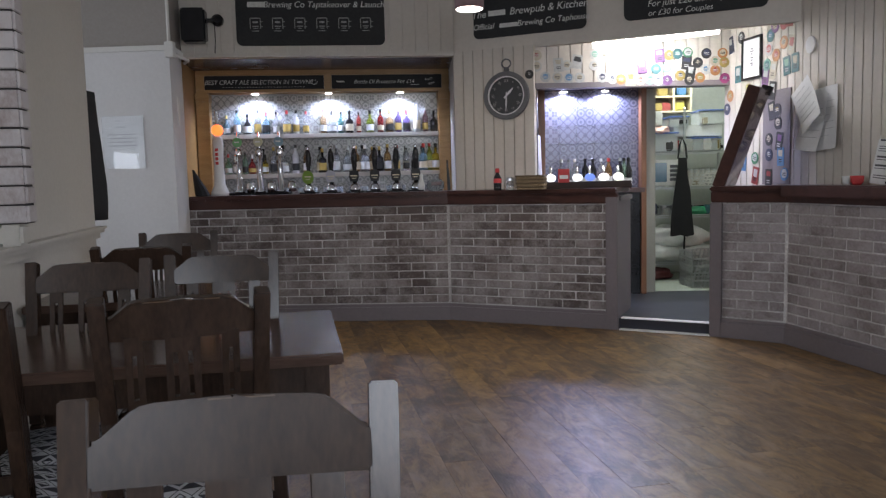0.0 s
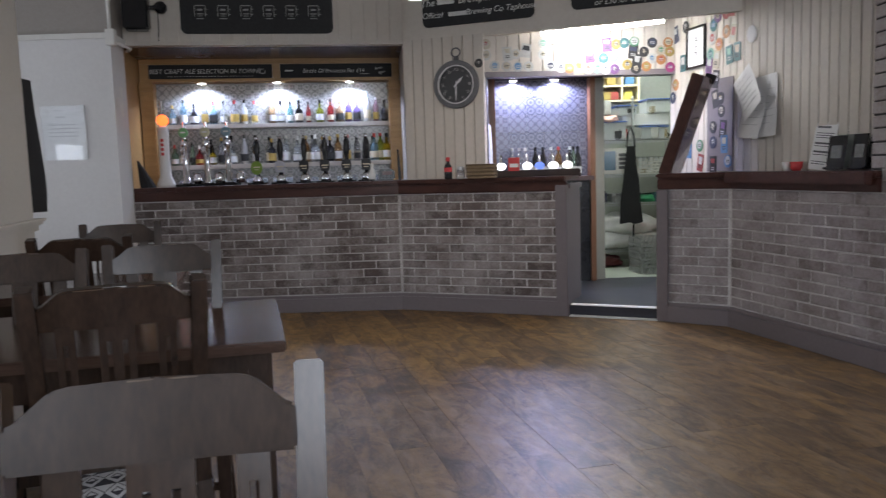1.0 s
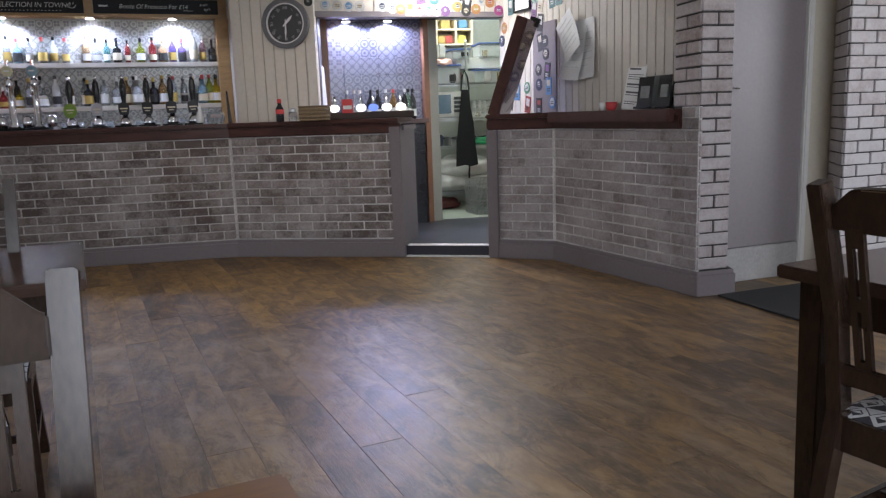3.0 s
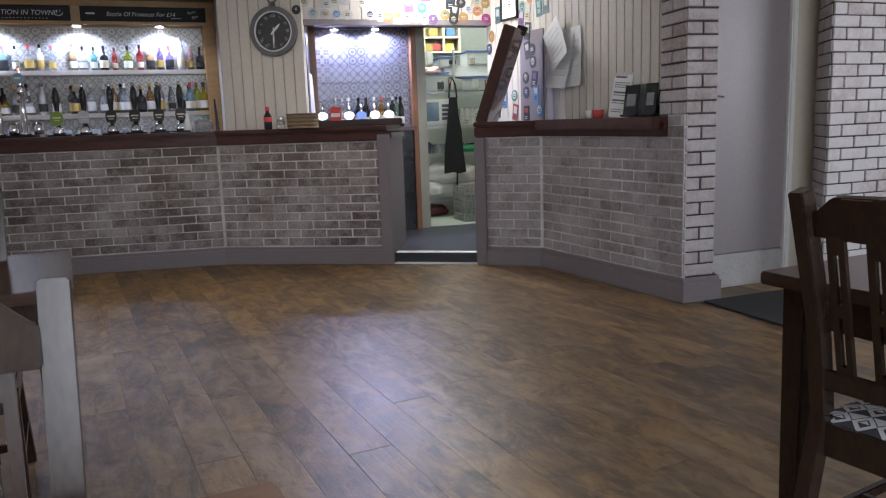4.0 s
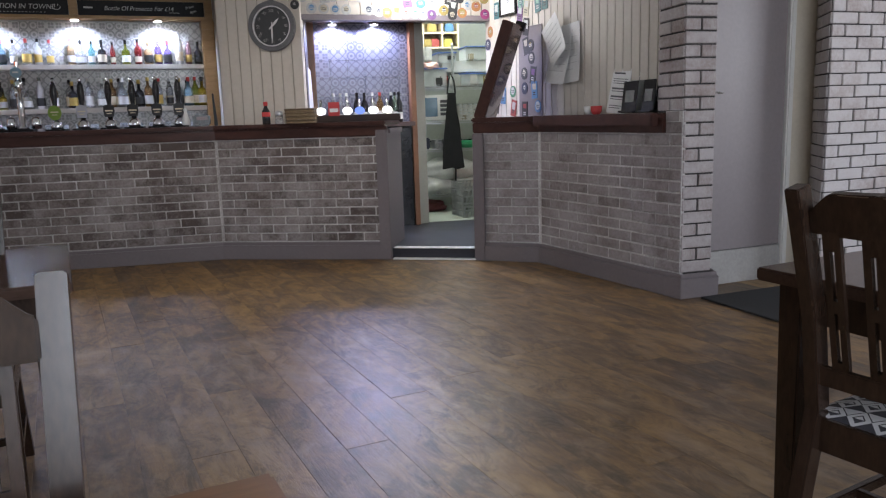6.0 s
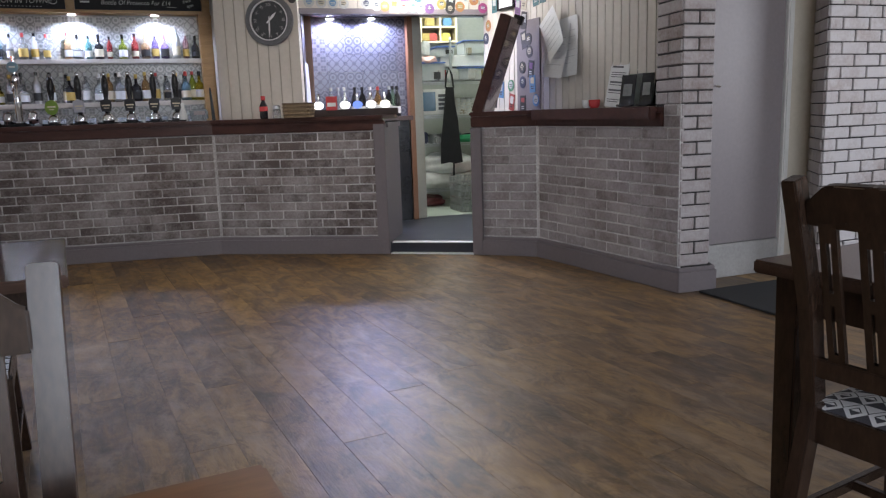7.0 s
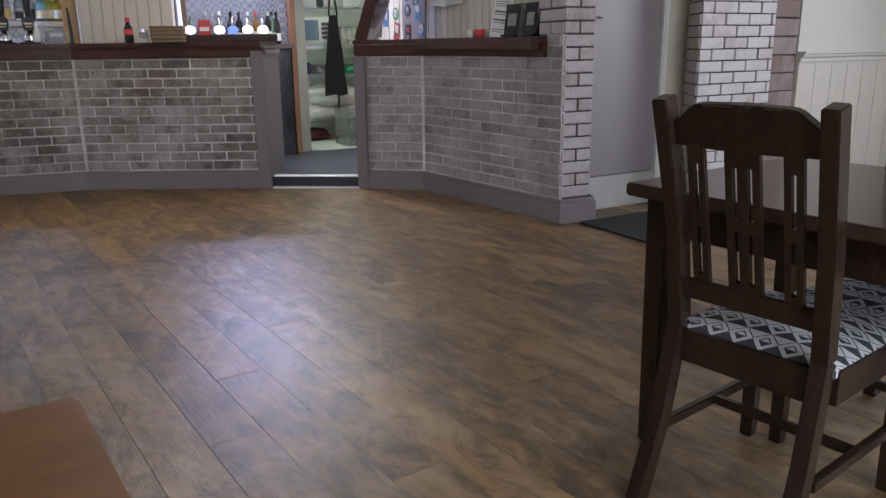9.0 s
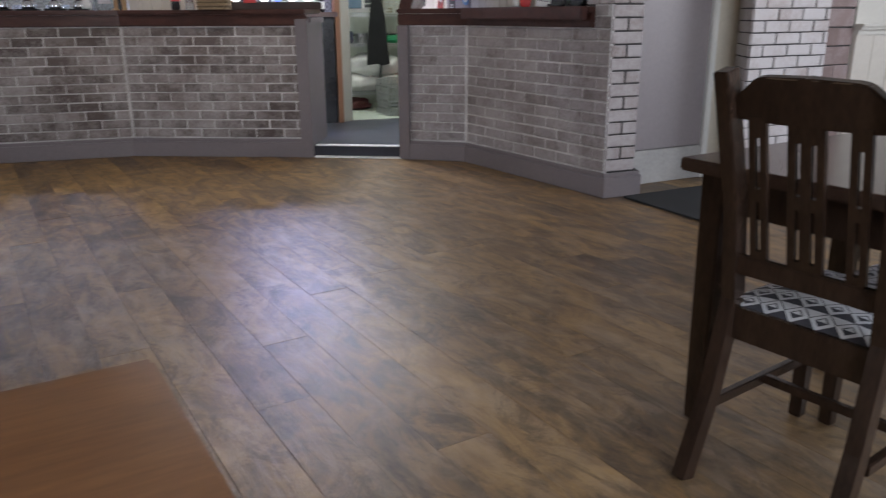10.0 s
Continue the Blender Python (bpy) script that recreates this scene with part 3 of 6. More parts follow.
def chair_thing(m):
    """Dark slat-back chair; origin on the floor under the back, x across, y towards the seat's front."""
    ch = thing("dining_chair", "dark-stained wooden slat-back chair with patterned seat pad", "chair", m, "chairs at the tables")
    W, H = 0.40, 0.975
    for s in (-1, 1):
        b = bmesh.new()
        x = s * (W / 2 - 0.018)
        pts = [(x, -0.115, 0.0), (x - s * 0.006, -0.045, 0.22), (x - s * 0.01, 0.0, 0.45), (x - s * 0.008, -0.028, 0.68), (x, -0.100, H)]
        for p, q in zip(pts, pts[1:]):
            beam(b, p, q, 0.036, 0.046)
        bmesh.ops.remove_doubles(b, verts=b.verts, dist=0.004)
        part("back_leg", b, CHAIR_WOOD, ch, bevel=0.003)
        b = bmesh.new()
        beam(b, (s * 0.185, 0.40, 0.0), (s * 0.185, 0.40, 0.42), 0.034, 0.034, 0.042, 0.042)
        part("front_leg", b, CHAIR_WOOD, ch, bevel=0.003)
        b = bmesh.new()
        box(b, s * 0.188 - 0.011, s * 0.188 + 0.011, 0.02, 0.39, 0.352, 0.432)
        part("side_rail", b, CHAIR_WOOD, ch, bevel=0.002)
        b = bmesh.new()
        beam(b, (s * 0.185, -0.02, 0.175), (s * 0.185, 0.39, 0.175), 0.02, 0.028)
        part("stretcher", b, CHAIR_WOOD, ch, bevel=0.003)
    b = bmesh.new()
    box(b, -0.18, 0.18, 0.19, 0.21, 0.163, 0.187)
    part("stretcher", b, CHAIR_WOOD, ch, bevel=0.003)
    for y, nm in ((0.0, "rear_rail"), (0.395, "front_rail")):
        b = bmesh.new()
        box(b, -0.172, 0.172, y - 0.011, y + 0.011, 0.352, 0.432)
        part(nm, b, CHAIR_WOOD, ch, bevel=0.002)
    # top rail with sloping shoulders
    b = bmesh.new()
    i = W / 2 - 0.036
    slab(b, [(-i, 0.872), (i, 0.872), (i, 0.926), (i - 0.012, 0.931), (i - 0.050, 0.964), (i - 0.07, 0.968), (0, 0.972), (-i + 0.07, 0.968), (-i + 0.050, 0.964), (-i + 0.012, 0.931), (-i, 0.926)], -0.094, -0.068)
    tilt = Matrix.Translation((0, -0.081, 0.92)) @ Matrix.Rotation(radians(13.0), 4, "X") @ Matrix.Translation((0, 0.081, -0.92))
    for k in range(-6, 7):
        bmesh.ops.bisect_plane(b, geom=[*b.verts, *b.edges, *b.faces], plane_co=(k * 0.024, 0, 0), plane_no=(1, 0, 0))
    for v in b.verts:
        v.co.y += bow(v.co.x)
    bmesh.ops.transform(b, matrix=tilt, verts=b.verts)
    rail = part("top_rail", b, CHAIR_WOOD, ch, bevel=0.004, smooth=True)
    rail.data.set_sharp_from_angle(angle=radians(24))
    for x0, x1, y in ((-0.085, -0.02, -0.0935), (0.01, 0.022, -0.0935), (0.05, 0.085, -0.0935), (-0.05, 0.03, -0.0700)):
        b = bmesh.new()
        z = 0.9685 - abs(x0 + x1) * 0.012
        y += bow((x0 + x1) / 2)
        box(b, x0, x1, y - 0.0008, y + 0.0008, z - 0.001, z + 0.001, tilt)
        part("worn_edge", b, WORN_WOOD, rail, "pale worn edge of the top rail")
    b = bmesh.new()
    box(b, -i, i, -0.022, 0.000, 0.515, 0.56)
    part("lower_rail", b, CHAIR_WOOD, ch, bevel=0.003)
    lean = Matrix.Translation((0, -0.011, 0.56)) @ Matrix.Rotation(radians(12.0), 4, "X")
    for x0, w, slots in ((-0.110, 0.040, (0.0,)), (-0.003, 0.078, (-0.017, 0.017)), (0.106, 0.040, (0.0,))):
        b = bmesh.new()
        edges = [-w / 2]
        for s in slots:
            edges += [s - 0.0055, s + 0.0055]
        edges.append(w / 2)
        zs = (0.0, 0.02, 0.14, 0.17, 0.285, 0.330)
        for k in range(0, len(edges), 2):
            box(b, x0 + edges[k], x0 + edges[k + 1], -0.006, 0.006, zs[0], zs[-1], lean)
        for s in slots:
            for k in (0, 2, 4):
                box(b, x0 + s - 0.0057, x0 + s + 0.0057, -0.006, 0.006, zs[k], zs[k + 1], lean)
        part("splat", b, CHAIR_WOOD, ch)
    b = bmesh.new()
    for ky in range(13):
        for kx in range(13):
            ex, ey = abs(kx / 6 - 1) ** 3, abs(ky / 6 - 1) ** 3
            b.verts.new((-0.195 + kx * 0.39 / 12, 0.004 + ky * 0.41 / 12, 0.433 + 0.034 * (1 - ex) * (1 - ey)))
    b.verts.ensure_lookup_table()
    for ky in range(12):
        for kx in range(12):
            b.faces.new([b.verts[(ky + dy) * 13 + kx + dx] for dx, dy in ((0, 0), (1, 0), (1, 1), (0, 1))])
    edge = [e for e in b.edges if len(e.link_faces) == 1]
    low = bmesh.ops.extrude_edge_only(b, edges=edge)
    for v in low["geom"]:
        if isinstance(v, bmesh.types.BMVert):
            v.co.z = 0.418
    part("seat_pad", b, FABRIC, ch, "navy and white triangle-patterned seat pad", smooth=True)
    return ch


def chair_at(left, right, faces_away=True):
    """Where a chair stands whose back posts' tops are at these places; its seat lies beyond them or on the near side."""
    d = (Vector(right) - Vector(left)).normalized()
    c = (Vector(left) + Vector(right)) / 2
    a = math.degrees(math.atan2(d.y, d.x)) + (0 if faces_away else 180)
    n = Vector((-d.y, d.x)) * (1 if faces_away else -1)
    c = c + n * 0.095
    return pose(c.x, c.y, 0, 0, 0, a)


CHAIRS = [pose(1.369, 1.305, 0, 0, 0, -71.8), pose(2.17, 1.46, 0, 0, 0, 104), chair_at((-0.526, 0.925), (-0.156, 1.0), False), chair_at((-0.90, 1.71), (-0.565, 1.85)),
          chair_at((-1.45, 1.58), (-1.09, 1.67)), chair_at((-1.565, 2.56), (-1.20, 2.65), False), chair_at((-1.16, 2.74), (-0.805, 2.83), False),
          chair_at((-1.65, 3.15), (-1.29, 3.25)), chair_at((-1.84, 4.03), (-1.49, 4.13), False)]
first = chair_thing(CHAIRS[0])
for m in CHAIRS[1:]:
    copy_thing(first, m)


def table_thing(corner, lx, ly, turn, top_wood, label, height=0.74):
    """A table whose origin is one corner; x along lx, y along ly."""
    t = thing("table", label, "table", pose(corner[0], corner[1], 0, 0, 0, turn), "pub tables")
    x0, x1, y0, y1 = min(0, lx), max(0, lx), min(0, ly), max(0, ly)
    b = bmesh.new()
    box(b, x0, x1, y0, y1, height - 0.034, height)
    part("tabletop", b, top_wood, t, bevel=0.005)
    for xa, xb, ya, yb in ((x0 + 0.11, x1 - 0.11, y0 + 0.055, y0 + 0.075), (x0 + 0.11, x1 - 0.11, y1 - 0.075, y1 - 0.055), (x0 + 0.055, x0 + 0.075, y0 + 0.11, y1 - 0.11), (x1 - 0.075, x1 - 0.055, y0 + 0.11, y1 - 0.11)):
        b = bmesh.new()
        box(b, xa, xb, ya, yb, height - 0.13, height - 0.035)
        part("apron", b, CHAIR_WOOD, t, bevel=0.002)
    for x in (x0 + 0.075, x1 - 0.075):
        for y in (y0 + 0.075, y1 - 0.075):
            b = bmesh.new()
            beam(b, (x, y, 0), (x, y, height - 0.035), 0.055, 0.055, 0.07, 0.07)
            part("leg", b, CHAIR_WOOD, t, bevel=0.004)
    return t


table_thing((-0.437, 2.188), -1.2, 0.76, TURN, TABLE_WOOD, "dark varnished wooden table beside the wall")
table_thing((-1.12, 3.30), -0.85, 0.72, TURN, TABLE_WOOD, "dark varnished wooden table near the bar")
table_thing((1.325, 1.735), 0.76, -1.2, TURN, TABLE_WOOD, "dark varnished wooden table by the entrance", 0.735)
table_thing((0.087, 0.838), -1.2, -0.76, TURN, RED_TABLE, "red-brown varnished wooden table", 0.757)

# entrance mat
bm = bmesh.new()
box(bm, 0, 1.5, -0.68, 0, 0.0, 0.012)
mat_ob = part("entrance_mat", bm, RUBBER, None, bevel=0.003)
mat_ob.matrix_basis = pose(2.60, 4.10, 0, 0, 0, 9)
tagged(mat_ob, "black ribbed entrance mat lying on the boards", "mat")

# ---------------------------------------------------------------- the bar


def brick_mesh(l, h, t, material):
    b = bmesh.new()
    box(b, -l / 2, l / 2, 0, t, -h / 2, h / 2)
    b2 = finish(b, 0.004, 1)
    return mesh_of("brick", b2, material)


def lay_bricks(parent, me, l, p, q, z0, z1, course, out, stagger=True, joint=0.010, start=0, made=0.0):
    """Courses of bricks on a wall face from p to q; every second one starts with a half."""
    total, n = length(p, q), max(1, round((z1 - z0) / course))
    course = (z1 - z0) / n
    for r in range(n):
        x = -((l + joint) / 2 if (r + start) % 2 and stagger else 0.0)
        while x < total - 0.015:
            a, c = max(x, 0.0), min(x + l, total)
            if c - a > 0.02:
                m = facing(p, q, (a + c) / 2, out + random.uniform(-0.002, 0.002), z0 + (r + 0.5) * course)
                m = m @ Matrix.Rotation(random.uniform(-0.006, 0.006), 4, "Y") @ Matrix.Diagonal(((c - a) / (made or l), 1, random.uniform(0.96, 1.03), 1))
                piece("brick", me, parent, m)
            x += l + joint


def bar_front(pts, label, rail_pts):
    t = thing("bar_counter", label, "bar counter")
    b = bmesh.new()
    ribbon(b, pts, 0.0005, 0.06, 0.0, RAIL)
    part("mortar_bed", b, MORTAR, t, "pale mortar between the bricks")
    b = bmesh.new()
    ribbon(b, pts, -0.030, 0.004, 0.0, BASE - 0.025)
    ribbon(b, pts, -0.020, 0.004, BASE - 0.0249, BASE)
    part("baseboard", b, LILAC, t, "grey painted skirting", bevel=0.004)
    b = bmesh.new()
    ribbon(b, rail_pts, -0.022, 0.03, RAIL + 0.002, TOP - 0.036)
    part("rail", b, MAHOGANY, t, "dark mahogany rail", bevel=0.008)
    return t


def worktop(pts, depth, label):
    b = bmesh.new()
    ribbon(b, pts, -0.055, depth, TOP - 0.035, TOP)
    ob = part("worktop", b, MAHOGANY, None, bevel=0.010)
    return tagged(ob, label, "worktop")


bar_a = bar_front(BAR, "long bar counter of limewashed brick with mahogany rail", BAR)
bar_b = bar_front(BAR_B, "short bar counter of limewashed brick with mahogany rail", [BAR_B[0], BAR_B[1], (2.4545, 4.30)])
worktop(BAR, 0.5, "dark mahogany worktop along the bar")
worktop([BAR_B[0], BAR_B[1], (2.4545, 4.30)], 0.22, "dark mahogany worktop along the short bar")
b = bmesh.new()
ribbon(b, [(2.118, 5.492), (2.4545, 4.30)], -0.115, -0.057, TOP - 0.075, TOP + 0.003)
tagged(part("counter_ledge", b, MAHOGANY, None, bevel=0.008), "dark mahogany ledge board widening the short bar's worktop", "ledge")
# painted end posts
d = (Vector(BAR[2]) - Vector(BAR[1])).normalized()
P_A = tuple(Vector(BAR[2]) - d * 0.09)
b = bmesh.new()
box(b, 0.0, 0.092, -0.034, 0.50, 0.0, 1.05, facing(P_A, BAR[2]))
part("end_panel", b, LILAC, bar_a, "grey painted end panel", bevel=0.004)
b = bmesh.new()
box(b, 0.094, 0.112, 0.02, 0.48, 1.02, 1.06, facing(P_A, BAR[2]))
part("end_cap", b, LILAC, bar_a, bevel=0.004)
d = (Vector(BAR_B[1]) - Vector(BAR_B[0])).normalized()
P_B = tuple(Vector(BAR_B[0]) + d * 0.085)
b = bmesh.new()
box(b, 0.0, 0.085, -0.034, 0.22, 0.0, RAIL, facing(BAR_B[0], P_B))
part("end_panel", b, LILAC, bar_b, "grey painted end panel", bevel=0.004)

# steps of the passage: two metal nosings
for k, (p, q, z) in enumerate((((1.03, 6.120), (1.655, 5.835), 0.002), ((1.05, 6.143), (1.665, 5.862), STEP))):
    b = bmesh.new()
    box(b, 0, length(p, q), -0.03, 0.03, z, z + 0.008, facing(p, q))
    # near-white, non-metal colour stands in for lamp light reflected by the metal
    structure("trim_nosing", b, surface("glare_white_aluminium", (0.78, 0.78, 0.80), (0.9, 0.9, 0.92), 0.35, 0.0), "aluminium nosing on the step, whitened like reflected light")

# brick faces
BRICK_ME = brick_mesh(0.212, 0.062, 0.012, BRICK)
WASHED_ME = brick_mesh(0.212, 0.062, 0.012, WASHED_BRICK)
lay_bricks(bar_a, BRICK_ME, 0.212, BAR[0], (-0.347, 6.675), BASE + 0.006, RAIL - 0.004, 0.0715, 0.004)
lay_bricks(bar_a, BRICK_ME, 0.212, (-0.323, 6.670), P_A, BASE + 0.006, RAIL - 0.004, 0.0715, 0.004, start=1)
lay_bricks(bar_b, WASHED_ME, 0.212, P_B, (2.085, 5.5648), BASE + 0.006, RAIL - 0.004, 0.0715, 0.004)
lay_bricks(bar_b, WASHED_ME, 0.212, (2.1040, 5.541), (2.4911, 4.1705), BASE + 0.006, RAIL - 0.004, 0.0715, 0.004, start=1)

b = bmesh.new()
ribbon(b, [(2.4545, 4.298), (2.492, 4.168)], 0.0005, 0.06, RAIL + 0.001, TOP + 0.012)
part("mortar_bed", b, MORTAR, bar_b, "pale mortar between the bricks")
lay_bricks(bar_b, WASHED_ME, 0.212, (2.4565, 4.293), (2.4911, 4.1705), RAIL, TOP + 0.012, 0.066, 0.004)

GREY_BRICK = brick_material("grey_painted_brick", (0.21, 0.155, 0.140), (0.30, 0.24, 0.225), (0.44, 0.405, 0.41), 0.55)
PALE_ME = brick_mesh(0.208, 0.067, 0.014, PALE_BRICK)
GREY_ME = brick_mesh(0.208, 0.066, 0.014, GREY_BRICK)


def pier_thing(name, pts, z1, label, faces, brick_me, course):
    """A brick pier; each face: from, to, its foot, the length of its bricks."""
    b = bmesh.new()
    prism(b, pts, 0, z1)
    t = structure(name, b, DARK_MORTAR, label)
    for k, (p, q, base, l) in enumerate(faces):
        lay_bricks(t, brick_me, l, p, q, base, z1, course, 0.010, joint=0.012, start=k, made=0.208)
    return t


PIER = [(2.499, 4.174), (2.710, 4.189), (2.77, 4.47), (2.498, 4.47)]
pier_thing("wall_pier", PIER, CEIL, "white-painted brick pier at the end of the short bar",
           [(PIER[0], PIER[1], 0.15, length(PIER[0], PIER[1])), (PIER[3], PIER[0], 1.13, length(PIER[3], PIER[0]))], GREY_ME, 0.0765)
b = bmesh.new()
ribbon(b, [(2.466, 4.26), (2.496, 4.152), (2.714, 4.168), (2.765, 4.39)], -0.034, -0.004, 0, 0.125)
ribbon(b, [(2.466, 4.26), (2.496, 4.152), (2.714, 4.168), (2.765, 4.39)], -0.024, -0.004, 0.1251, 0.15)
structure("baseboard_pier", b, LILAC, "grey painted skirting round the pier", 0.004)

# second pier, stone strip and boarded dado wall by the entrance
P2 = [(3.49, 4.196), (4.172, 4.302), (4.19, 4.62), (3.66, 4.54)]
pier_thing("wall_pier_2", P2, CEIL, "white-painted brick pier beside the entrance", [(P2[0], P2[1], 0.0, 0.208), (P2[3], P2[0], 0.0, 0.37)], PALE_ME, 0.0745)
STONE_ME = brick_mesh(0.24, 0.115, 0.02, STONE)
P3 = [(4.192, 4.335), (4.455, 4.377), (4.42, 4.61), (4.155, 4.57)]
pier_thing("wall_quoin", P3, CEIL, "reddish stone quoins beside the white brick", [(P3[0], P3[1], 0.0, 0.24)], STONE_ME, 0.125)
DADO = [(4.46, 4.36), (7.2, 4.79)]
w = wall_thing("wall_dado", *DADO, 0, CEIL, 0.15, CREAM_WALL, "cream wall above white boarded dado")
b = bmesh.new()
for z0, z1, o in ((0.93, 0.965, 0.03), (0.965, 0.985, 0.05), (0.985, 1.005, 0.065)):
    box(b, 0, length(*DADO), -o, 0, z0, z1, facing(*DADO))
structure("trim_dado_right", b, CREAM_WALL, "cream moulded dado rail", 0.003)
boards(w, *DADO, 0.0, 0.93, 0.19, 0.003)

# brick nib on the left wall: one header and its return
NIB = [left_at(1.49, 0.0), left_at(1.49, 0.112), left_at(1.40, 0.112), left_at(1.40, 0.0)]
b = bmesh.new()
prism(b, NIB, 1.09, CEIL)
nib = structure("wall_nib", b, DARK_MORTAR, "white-painted brick nib on the cream wall")
lay_bricks(nib, PALE_ME, 0.112, NIB[0], NIB[1], 1.09, CEIL, 0.0745, 0.012, stagger=False, joint=0.004, made=0.208)
lay_bricks(nib, PALE_ME, 0.09, NIB[1], NIB[2], 1.09, CEIL, 0.0745, 0.010, stagger=False, joint=0.004, made=0.208)
b = bmesh.new()
prism(b, [left_at(1.49, 0.001), left_at(1.49, 0.09), left_at(1.38, 0.09), left_at(1.38, 0.001)], 1.001, 1.088)
structure("trim_nib_foot", b, CREAM_WALL, "cream plaster foot under the brick nib", 0.012)

# ---------------------------------------------------------------- the back bar


before = set(scene.objects)
unit = thing("back_bar", "golden oak back bar with tiled back and two shelves", "back bar")
bm = bmesh.new()
box(bm, -2.92, -0.335, 7.80, 7.925, 2.105, 2.14)
box(bm, -2.80, -0.45, 7.735, 7.7995, 2.105, 2.118)
box(bm, -2.92, -0.335, 7.80, 7.925, 2.275, 2.330)
for x0, x1 in ((-2.92, -2.835), (-1.632, -1.555), (-0.412, -0.335)):
    box(bm, x0, x1, 7.801, 7.925, 2.14, 2.275)
part("header_frame", bm, OAK, unit, bevel=0.004)
for x0, x1 in ((-2.92, -2.79), (-0.455, -0.335)):
    bm = bmesh.new()
    box(bm, x0, x1, 7.76, 7.90, 1.0, 2.105)
    box(bm, x0 - 0.005, x1 + 0.005, 7.745, 7.90, 2.02, 2.10)
    part("side_post", bm, OAK, unit, bevel=0.006)
for z in (1.705, 1.315):
    bm = bmesh.new()
    box(bm, -2.79, -0.455, 7.81, 7.905, z - 0.042, z)
    part("shelf", bm, CREAM, unit, "cream painted shelf", bevel=0.004)
bm = bmesh.new()
box(bm, -2.79, -0.455, 7.912, 7.926, 1.0, 2.105)
part("tile_backing", bm, GROUT, unit)
for (x0, x1), words in zip(((-2.833, -1.634), (-1.553, -0.414)), ("BEST CRAFT ALE SELECTION IN TOWN!!", "Bottle Of Prosecco For £14")):
    bm = bmesh.new()
    box(bm, x0, x1, 7.812, 7.83, 2.142, 2.273)
    board = part("sign_panel", bm, CHALK, unit, "black chalk sign with white lettering")
    c = (x0 + x1) / 2
    if words.startswith("BEST"):
        lettering("lettering", words, 0.060, board, pose(c - 0.055, 7.810, 2.208, 90), CHALK_WHITE)
        bm = bmesh.new()
        for k in range(28):
            box(bm, c - 0.42 + k * 0.03, c - 0.405 + k * 0.03, 7.809, 7.8105, 2.160, 2.164)
        part("underline", bm, CHALK_WHITE, board)
        bm = bmesh.new()
        tube(bm, [(x1 - 0.10 + 0.035 * math.cos(a), 7.810, 2.215 + 0.03 * math.sin(a)) for a in [math.pi * (1 + k / 8) for k in range(9)]], 0.003, 6)
        for s in (-1, 1):
            box(bm, x1 - 0.1 + s * 0.014 - 0.003, x1 - 0.1 + s * 0.014 + 0.003, 7.809, 7.8105, 2.218, 2.236)
        part("smile", bm, CHALK_WHITE, board)
    else:
        lettering("lettering", words, 0.055, board, pose(c - 0.03, 7.810, 2.205, 90), CHALK_WHITE)
        for k, (word, z) in enumerate((("From", 2.228), ("6pm", 2.188))):
            lettering("lettering", word, 0.036, board, pose(c + 0.435 + k * 0.03, 7.810, z, 90) @ Matrix.Rotation(radians(14), 4, "Z"), CHALK_WHITE)
        for a, e in ((-0.52, -0.44), (0.245, 0.335)):
            bm = bmesh.new()
            z = 2.205 if a < 0 else 2.174
            box(bm, c + a, c + e, 7.809, 7.8105, z - 0.003, z + (0.012 if a < 0 else 0.001))
            part("chalk_mark", bm, CHALK_WHITE, board)

TILE_ME = {}
for key, material, w in (("grey", TILE_GREY, 0.1465), ("slate", TILE_BLUE, 0.1635)):
    b = bmesh.new()
    box(b, -w / 2, w / 2, -0.006, 0, -w / 2, w / 2)
    TILE_ME[key] = mesh_of("tile", finish(b, 0.0015, 1), material)
for i in range(16):
    for k in range(7):
        piece("tile", TILE_ME["grey"], unit, pose(-2.735 + i * 0.1483, 7.911, 1.13 + k * 0.148))

LAMP = glow("lamp_face", (0.92, 0.95, 1.0), 30)


def downlight(x, y, z, label):
    t = thing("downlight", label, "downlight", pose(x, y, z), "recessed downlights")
    b = bmesh.new()
    lathe(b, [(0.042, -0.012), (0.042, 0.0), (0.036, 0.002)], 20)
    part("bezel", b, CHROME, t)
    b = bmesh.new()
    lathe(b, [(0.033, -0.0155), (0.033, -0.0125)], 16)
    part("lamp_face", b, LAMP, t)


for x in (-2.33, -1.59, -0.857):
    downlight(x, 7.79, 2.104, "small lit chrome downlight under the oak header")

# bottles: profiles in (radius, height) for a unit bottle 1 m high
SHAPES = [
    [(0.12, 0.0), (0.135, 0.02), (0.135, 0.55), (0.12, 0.64), (0.048, 0.74), (0.044, 0.93)],
    [(0.15, 0.0), (0.17, 0.02), (0.17, 0.48), (0.155, 0.56), (0.055, 0.66), (0.05, 0.90)],
    [(0.10, 0.0), (0.115, 0.02), (0.12, 0.60), (0.10, 0.68), (0.045, 0.80), (0.042, 0.94)],
    [(0.13, 0.0), (0.19, 0.03), (0.20, 0.40), (0.12, 0.58), (0.055, 0.66), (0.05, 0.88)],
]
